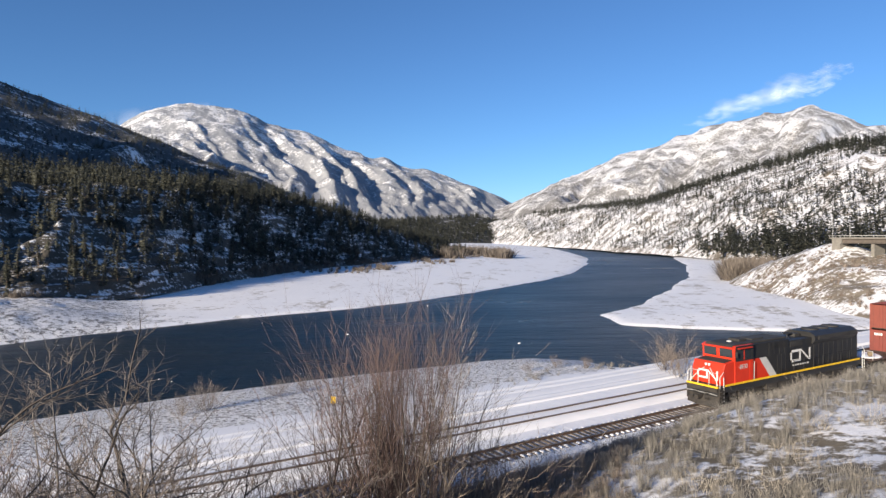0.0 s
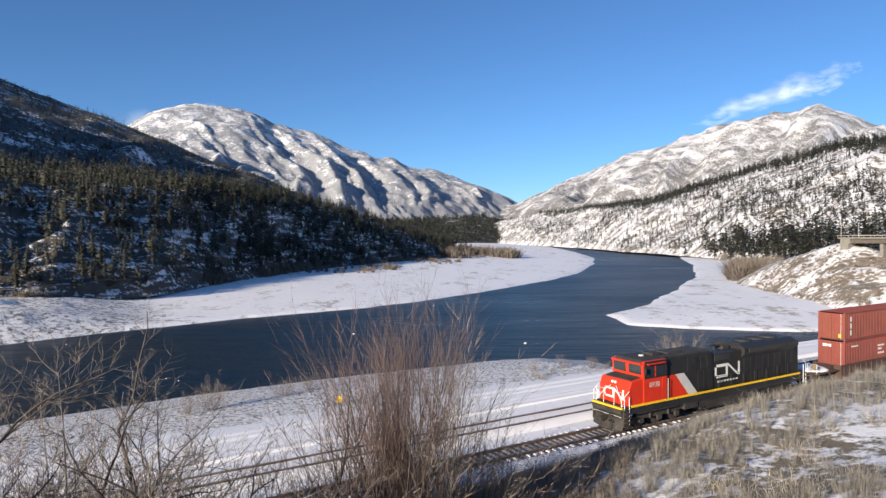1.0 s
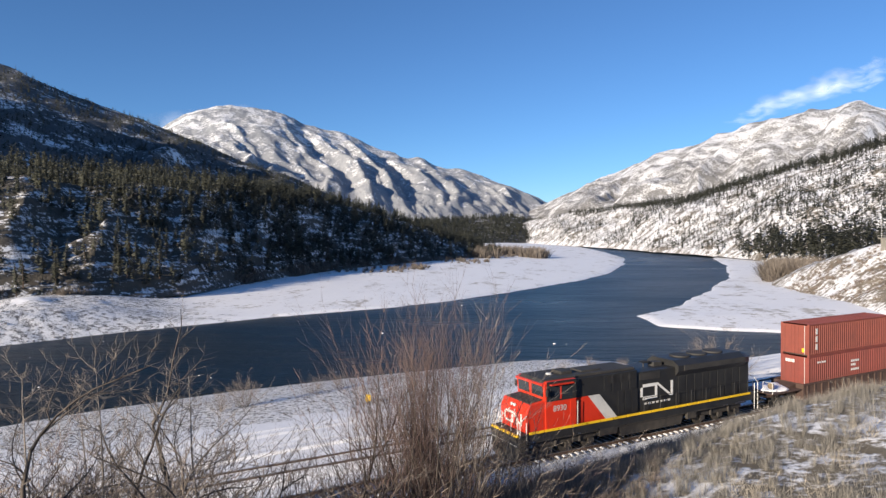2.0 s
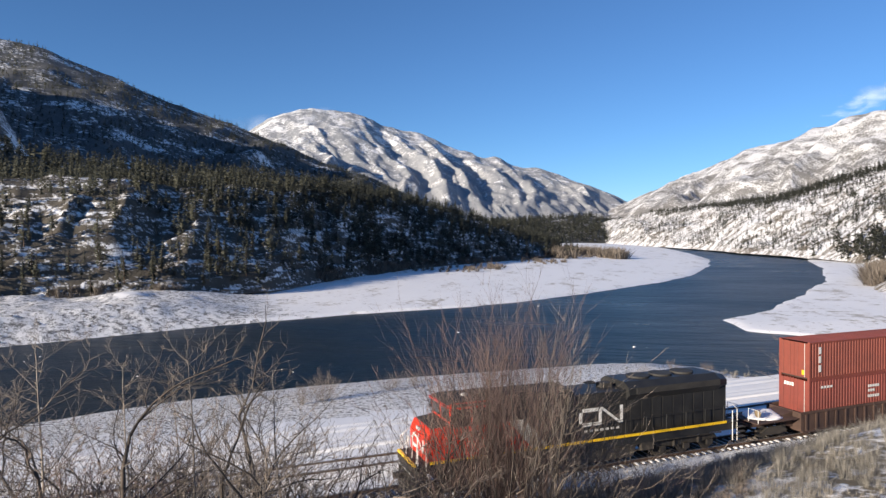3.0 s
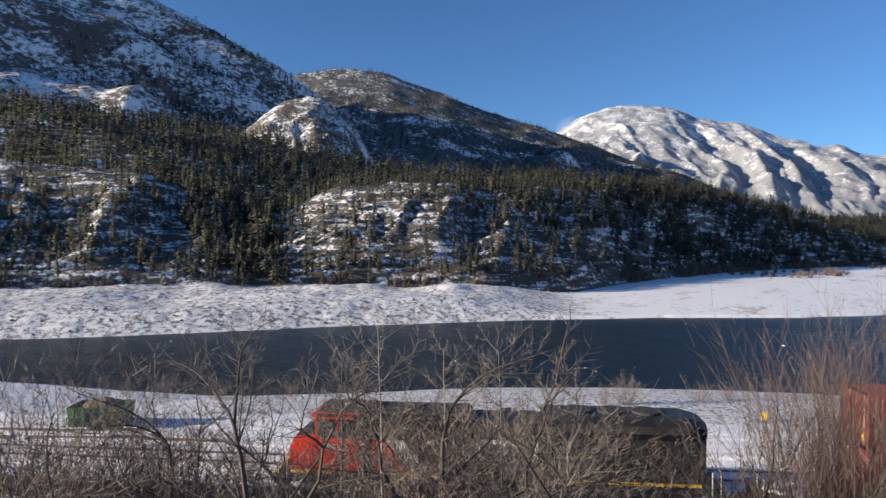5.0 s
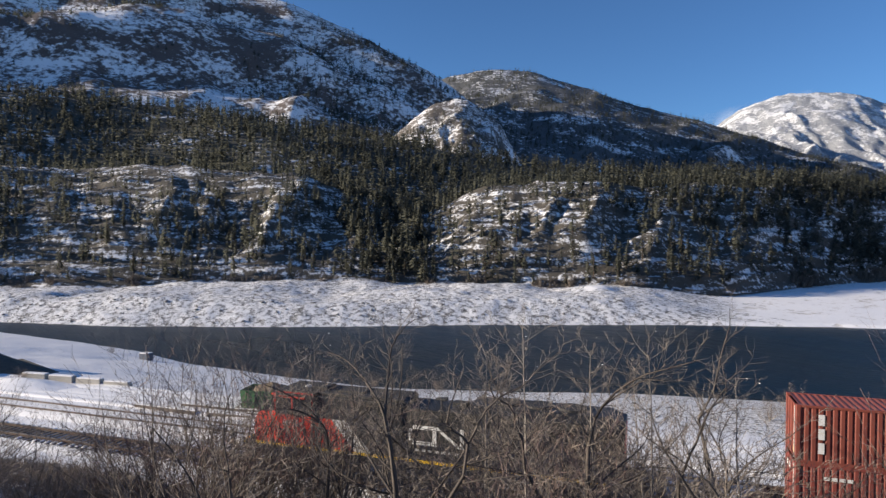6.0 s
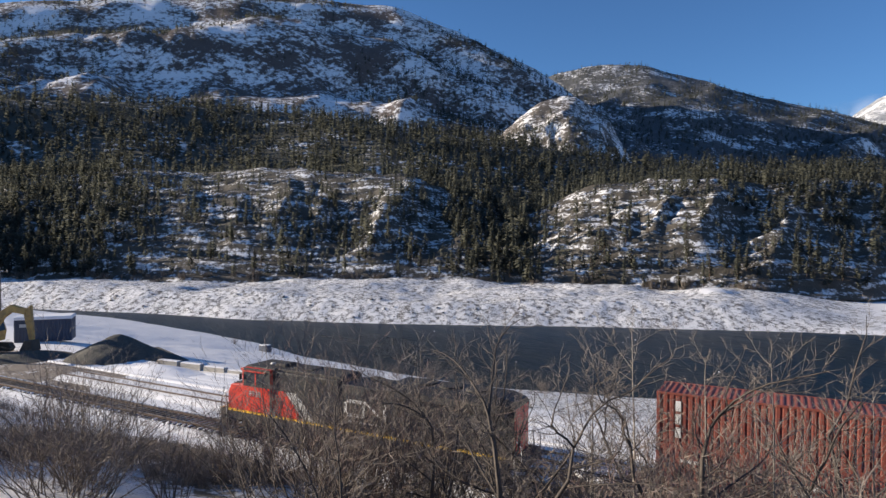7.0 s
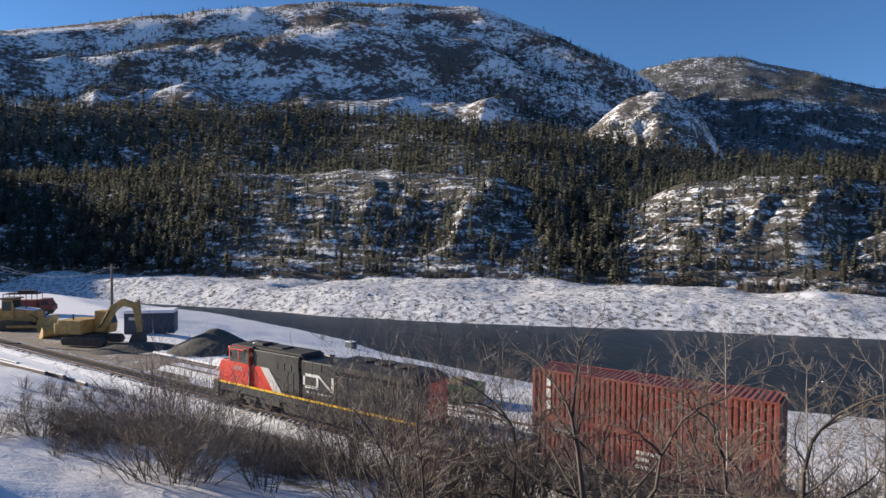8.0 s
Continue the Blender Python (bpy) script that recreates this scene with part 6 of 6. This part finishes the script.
def shed():
    top = thing("storage_container", "dark blue steel storage container with a snowy roof", "container", pose(-97.5, -1.4, float(ground_z(-97.5, -1.4)), 0, 0, 80))
    for sd in (-1, 1):
        bm = B()
        corrugated(bm, -3.1, 3.1, 0.12, 2.75, sd * 1.5, sd, 0.4, 0.05)
        part("side_wall", bm, M_SHED, top)
        part("top_rail", bx(B(), -3.15, 3.15, sd * 1.5 - 0.06, sd * 1.5 + 0.06, 2.7, 2.85), M_SHED, top)
        part("base_rail", bx(B(), -3.15, 3.15, sd * 1.5 - 0.06, sd * 1.5 + 0.06, 0, 0.15), M_SHED, top)
    for x in (-3.14, 3.14):
        part("end_wall", bx(B(), x - 0.05, x + 0.05, -1.5, 1.5, 0.05, 2.8), M_SHED, top)
    part("roof_snow", bx(B(), -3.2, 3.2, -1.62, 1.62, 2.80, 3.22, 0.12), M_SNOW, top, "thick roof snow")
    part("notice", bx(B(), -2.6, -1.7, 1.53, 1.545, 1.9, 2.3), M_GREY, top, "pale notice board")
    part("notice", bx(B(), -2.6, -1.7, -1.545, -1.53, 1.9, 2.3), M_GREY, top, "pale notice board")
    return top


shed()


def utility_pole(az, r, h, label):
    top = thing("utility_pole", label, "utility pole", pose(*stand(az, r), 0, 0, 10), "utility poles")
    part("pole", disc(B(), 0, 0, h / 2 - 0.3, 0.24, h + 0.6, "Z", 10, 0.17), M_TIE, top)
    part("crossarm", bx(B(), -0.07, 0.07, -1.1, 1.1, h - 0.75, h - 0.6), M_STEM, top)
    for y in (-1.0, -0.35, 0.35, 1.0):
        part("insulator", disc(B(), 0, y, h - 0.52, 0.06, 0.16, "Z", 8, 0.04), M_GREY, top)
    return stand(az, r)


pa = utility_pole(93.7, 117, 8.6, "dark wooden utility pole with a crossarm")
pb = utility_pole(103.5, 100, 12.0, "tall wooden utility pole near the railway")
for k in (-0.5, 0.5):
    a, b = Vector(pa) + Vector((0, k, 8.1)), Vector(pb) + Vector((0, k, 11.5))
    w = part("overhead_wire", tube(B(), [a.lerp(b, f) - Vector((0, 0, 2.4 * 4 * f * (1 - f))) for f in np.linspace(0, 1, 17)], 0.03, 5), M_GREY)
    tagged(w, "sagging overhead wire between wooden poles", "wire", "overhead wires")


def dumpster():
    x, y = -48.0, 22.6
    top = thing("waste_skip", "green steel waste skip full of brown debris", "skip", pose(x, y, float(ground_z(x, y)), 0, 0, HEADING + 8))
    for sd in (-1, 1):
        part("side_panel", prism(B(), [(-1.75, 0.15), (-1.95, 1.75), (1.95, 1.75), (1.75, 0.15)], sd * 1.1 - 0.04, sd * 1.1 + 0.04), M_GREEN, top)
        for k in range(5):
            part("rib", bx(B(), -1.4 + 0.7 * k - 0.05, -1.4 + 0.7 * k + 0.05, sd * 1.17 - 0.05, sd * 1.17 + 0.05, 0.2, 1.7), M_GREEN, top)
        part("end_panel", prism(B(), [(sd * 1.75, 0.15), (sd * 1.95, 1.75), (sd * 1.88, 1.75), (sd * 1.68, 0.15)], -1.1, 1.1), M_GREEN, top)
    part("floor_panel", bx(B(), -1.75, 1.75, -1.1, 1.1, 0.08, 0.18), M_GREEN, top)
    bm = B()
    bmesh.ops.create_icosphere(bm, subdivisions=3, radius=1, matrix=Matrix.Translation((0.2, 0, 1.4)) @ Matrix.Diagonal((1.6, 1.0, 0.75, 1)))
    for v in bm.verts:
        v.co += Vector((0.1, 0.1, 0.22)) * noise.noise(v.co * 2.2)
    part("debris", bm, M_RUBBLE, top, "brown heaped debris")


dumpster()


def timber(s, lat, length, turn, snow, name="timber", label="long dark timber lying on the snow beside the track", category="timber", wide=0.3, high=0.28, group="timbers by the track", mat=None):
    p = D * s + N * (TRACK_V + lat)
    x, y = float(p[0]), float(p[1])
    top = thing(name, label, category, pose(x, y, float(ground_z(x, y)), 0, 0, HEADING + turn), group)
    part("beam", bx(B(), -length / 2, length / 2, -wide / 2, wide / 2, -0.03, high, 0.02), mat or M_TIE, top)
    if snow:
        part("snow_cap", bx(B(), -length / 2 + 0.03, length / 2 - 0.03, -wide / 2 + 0.02, wide / 2 - 0.02, high - 0.005, high + 0.07, 0.03), M_SNOW, top, "thin snow cap")


for s, lat, ln, tn, sn in ((-66, -7.0, 9, 3, True), (-60, -5.6, 7, -2, True), (-64, -6.3, 9, 2, True), (-72, -6.6, 8, 1, True), (-30, 8.5, 6, 4, True), (-27, 9.2, 6, -3, True), (-33, 9.9, 7, 2, True), (-22, 8.8, 5, 0, True), (-37, 8.3, 6, -1, True), (-29, 10.6, 6, 2, True)):
    timber(s, lat, ln, tn, sn)
for k in range(4):
    timber(-56.0 + 2.9 * k, 12.5 + 0.4 * k, 2.6, 6, True, "concrete_block", "pale concrete barrier block capped with snow", "barrier", 0.6, 0.75, "concrete blocks in the yard", M_CONC)


def marker():
    x, y, z = stand(9.9, 51.5)
    top = thing("marker_post", "yellow marker sign on a thin post", "sign", pose(x, y, z, 0, 0, 5))
    part("post", tube(B(), [(0, 0, -0.3), (0, 0, 1.5)], 0.03), M_STEM, top)
    part("plate", bx(B(), -0.2, 0.2, -0.05, -0.03, 1.0, 1.55, 0.008), M_YELLOW, top)


marker()
x, y, z = stand(74.5, 124)
crate = thing("crate", "dark wooden crate dusted with snow near the water", "crate", pose(x, y, z, 0, 0, 30))
part("box", bx(B(), -0.9, 0.9, -0.7, 0.7, -0.1, 1.2, 0.03), M_SHED, crate)
part("snow_cap", bx(B(), -0.85, 0.85, -0.65, 0.65, 1.19, 1.32, 0.05), M_SNOW, crate, "snow cap")


# ---- road bridge, lamps and house ----
def bridge():
    a0, a1 = -31.9, -47.0
    p, q = eye_polar(a0, 283), eye_polar(a1, 250)
    p, q = Vector((float(p[0]), float(p[1]), 0)), Vector((float(q[0]), float(q[1]), 0))
    L = (q - p).length
    top = thing("road_bridge", "road bridge with pale concrete deck on dark girders", "bridge", pose(p.x, p.y, 0, 0, 0, math.degrees(math.atan2(q.y - p.y, q.x - p.x))))
    part("deck", bx(B(), -2, L, -4.5, 4.5, 11.2, 11.5, 0.05), M_DECK, top)
    for y in (-3.6, -1.2, 1.2, 3.6):
        part("girder", bx(bx(B(), 2.2, L, y - 0.06, y + 0.06, 9.6, 11.2), 2.2, L, y - 0.3, y + 0.3, 9.55, 9.7), M_GIRDER, top)
    for y in (-4.4, 4.4):
        part("parapet", bx(B(), -2, L, y - 0.12, y + 0.12, 11.5, 11.7, 0.02), M_DECK, top)
        part("guard_rail", tube(B(), [(-2, y, 12.4), (L, y, 12.4)], 0.06, 6), M_GREY, top)
        for k in range(int(L / 4)):
            part("rail_post", tube(B(), [(-2 + 4 * k, y, 11.75), (-2 + 4 * k, y, 12.4)], 0.05, 5), M_GREY, top)
    part("abutment", prism(B(), [(-1, 4), (-1, 11.15), (2.6, 11.15), (2.6, 9.6), (2.0, 9.4), (2.0, 2)], -4.4, 4.4, 0.05), M_DECK, top)
    for xx in (13, 42):
        part("pier", bx(B(), xx - 0.6, xx + 0.6, -3.2, 3.2, -10, 9.55, 0.1), M_DECK, top)


bridge()


def street_lamp(az, r, z):
    x, y = (float(q) for q in eye_polar(az, r))
    top = thing("street_lamp", "grey street lamp by the road bridge", "street lamp", pose(x, y, z, 0, 0, 200), "street lamps")
    part("pole", tube(B(), [(0, 0, -1.5), (0, 0, 6.0), (0.3, 0, 6.5), (1.6, 0, 6.7)], 0.09, 8), M_GREY, top)
    part("lamp_head", bx(B(), 1.4, 2.1, -0.14, 0.14, 6.62, 6.78, 0.04), M_GREY, top)


street_lamp(-31.3, 287, 10.6)
street_lamp(-32.4, 290, 10.9)


def house(az, r, w, d, h, label, wall, turn):
    x, y, z = stand(az, r)
    top = thing("house", label, "house", pose(x, y, z, 0, 0, turn), "houses on the flat")
    part("wall", bx(B(), -w / 2, w / 2, -d / 2, d / 2, -0.5, h), wall, top)
    part("roof", prism(B(), [(-w / 2 - 0.5, h - 0.1), (0, h + w * 0.28), (w / 2 + 0.5, h - 0.1), (w / 2 + 0.5, h + 0.15), (0, h + w * 0.28 + 0.3), (-w / 2 - 0.5, h + 0.15)], -d / 2 - 0.5, d / 2 + 0.5), M_SNOW, top, "snow-covered gable roof")
    for k in (-1, 1):
        part("window", bx(B(), k * w / 4 - 0.6, k * w / 4 + 0.6, -d / 2 - 0.04, -d / 2 + 0.02, 1.0, 2.2), M_GLASS, top)
    part("door", bx(B(), -0.5, 0.5, -d / 2 - 0.05, -d / 2 + 0.02, 0, 2.1), M_STEM, top)


house(0.05, 720, 10, 8, 3.6, "small dark red house with a snowy roof", M_BOX, 20)
house(0.9, 760, 12, 9, 3.4, "small pale house with a snowy roof", M_GREY, 60)


# ---- clouds ----
def cloud_material(name, lo, hi, top, ragged):
    m = bpy.data.materials.new(name)
    m.use_nodes = True
    nt = m.node_tree
    b = nt.nodes["Principled BSDF"]
    b.inputs["Base Color"].default_value = (0.94, 0.94, 0.95, 1)
    b.inputs["Roughness"].default_value = 1.0
    b.inputs["Specular IOR Level"].default_value = 0.0
    tc = nt.nodes.new("ShaderNodeTexCoord")
    sp = nt.nodes.new("ShaderNodeSeparateXYZ")
    nt.links.new(tc.outputs["UV"], sp.inputs[0])

    def bell(v, power):
        d = calc(nt, "ABSOLUTE", calc(nt, "SUBTRACT", calc(nt, "MULTIPLY", v, 2.0), 1.0), 0.0)
        return calc(nt, "SUBTRACT", 1.0, calc(nt, "POWER", d, power))
    soft = calc(nt, "MULTIPLY", bell(sp.outputs[0], 2.5), bell(sp.outputs[1], 1.4))
    n = add_noise(nt, 0.006, 7, 0.62, stretch=(0.6, 0.6, 1.6))
    f = calc(nt, "ADD", calc(nt, "MULTIPLY", soft, 0.5), calc(nt, "MULTIPLY", calc(nt, "SUBTRACT", n, 0.5), ragged))
    nt.links.new(ramp(nt, f, (lo, 0.0), (hi, top)), b.inputs["Alpha"])
    return m


def cloud(name, label, spine, width, material):
    """A thin curved veil of cloud along a spine of (azimuth, elevation), its width in degrees growing along it."""
    az, el = [a for a, _ in spine], [e for _, e in spine]
    n, m = 50, 14
    t = np.linspace(0, 1, n)
    A, E = np.interp(t, np.linspace(0, 1, len(az)), az), np.interp(t, np.linspace(0, 1, len(el)), el)
    W = np.interp(t, (0, 1), width)
    V, uv = [], []
    for i in range(n):
        for j in range(m):
            k = j / (m - 1)
            d = 4250 + 60 * math.sin(k * math.pi) + 25 * math.sin(i * 0.7)
            x, y = eye_polar(A[i], d)
            V.append((float(x), float(y), CAM_Z + d * math.tan(radians(E[i] + W[i] * (k - 0.5)))))
            uv.append((i / (n - 1), k))
    ob = sheet(name, np.array(V), n, m, material)
    lay = ob.data.uv_layers.new(name="veil")
    idx = np.zeros(len(ob.data.loops), np.int32)
    ob.data.loops.foreach_get("vertex_index", idx)
    lay.data.foreach_set("uv", np.array(uv, np.float32)[idx].ravel())
    ob.visible_shadow = False
    return tagged(ob, label, "cloud", kind="structure")


cloud("cloud_streak", "thin white streak of cloud over the peak", [(-19.6, 9.0), (-22.5, 9.7), (-24.8, 10.5), (-27.4, 10.9), (-30.2, 11.6), (-32.6, 12.2)], (1.6, 3.0), cloud_material("cloud_veil", 0.12, 1.0, 0.62, 1.5))
cloud("cloud_mist", "faint mist blowing off the mountain shoulder", [(16, 9.6), (20, 10.2), (24.5, 9.3), (31, 7.6)], (1.4, 3.4), cloud_material("mist_veil", 0.0, 0.8, 0.4, 0.25))


# ---- what moves ----
SPEED, NOSE = 11.05, 44.7


def motions():
    ends = (0.0, 4.0, 8.0)
    walk(loco, [(t, along(NOSE - SPEED * t, 0, 0)) for t in ends])
    walk(car, [(t, along(NOSE - SPEED * t, 0, 0)) for t in ends])
    walk(lower_box, [(t, along(NOSE + 27.5 - SPEED * t, 0, 1.1)) for t in ends])
    walk(upper_box, [(t, along(NOSE + 27.5 - SPEED * t, 0, 3.692)) for t in ends])
    steps = [k / 15 for k in range(121)]
    for ob, x, r in WHEELS:
        walk(ob, [(t, pose(x, 0, r) @ Matrix.Rotation(-SPEED * t / r, 4, "Y")) for t in steps])


motions()
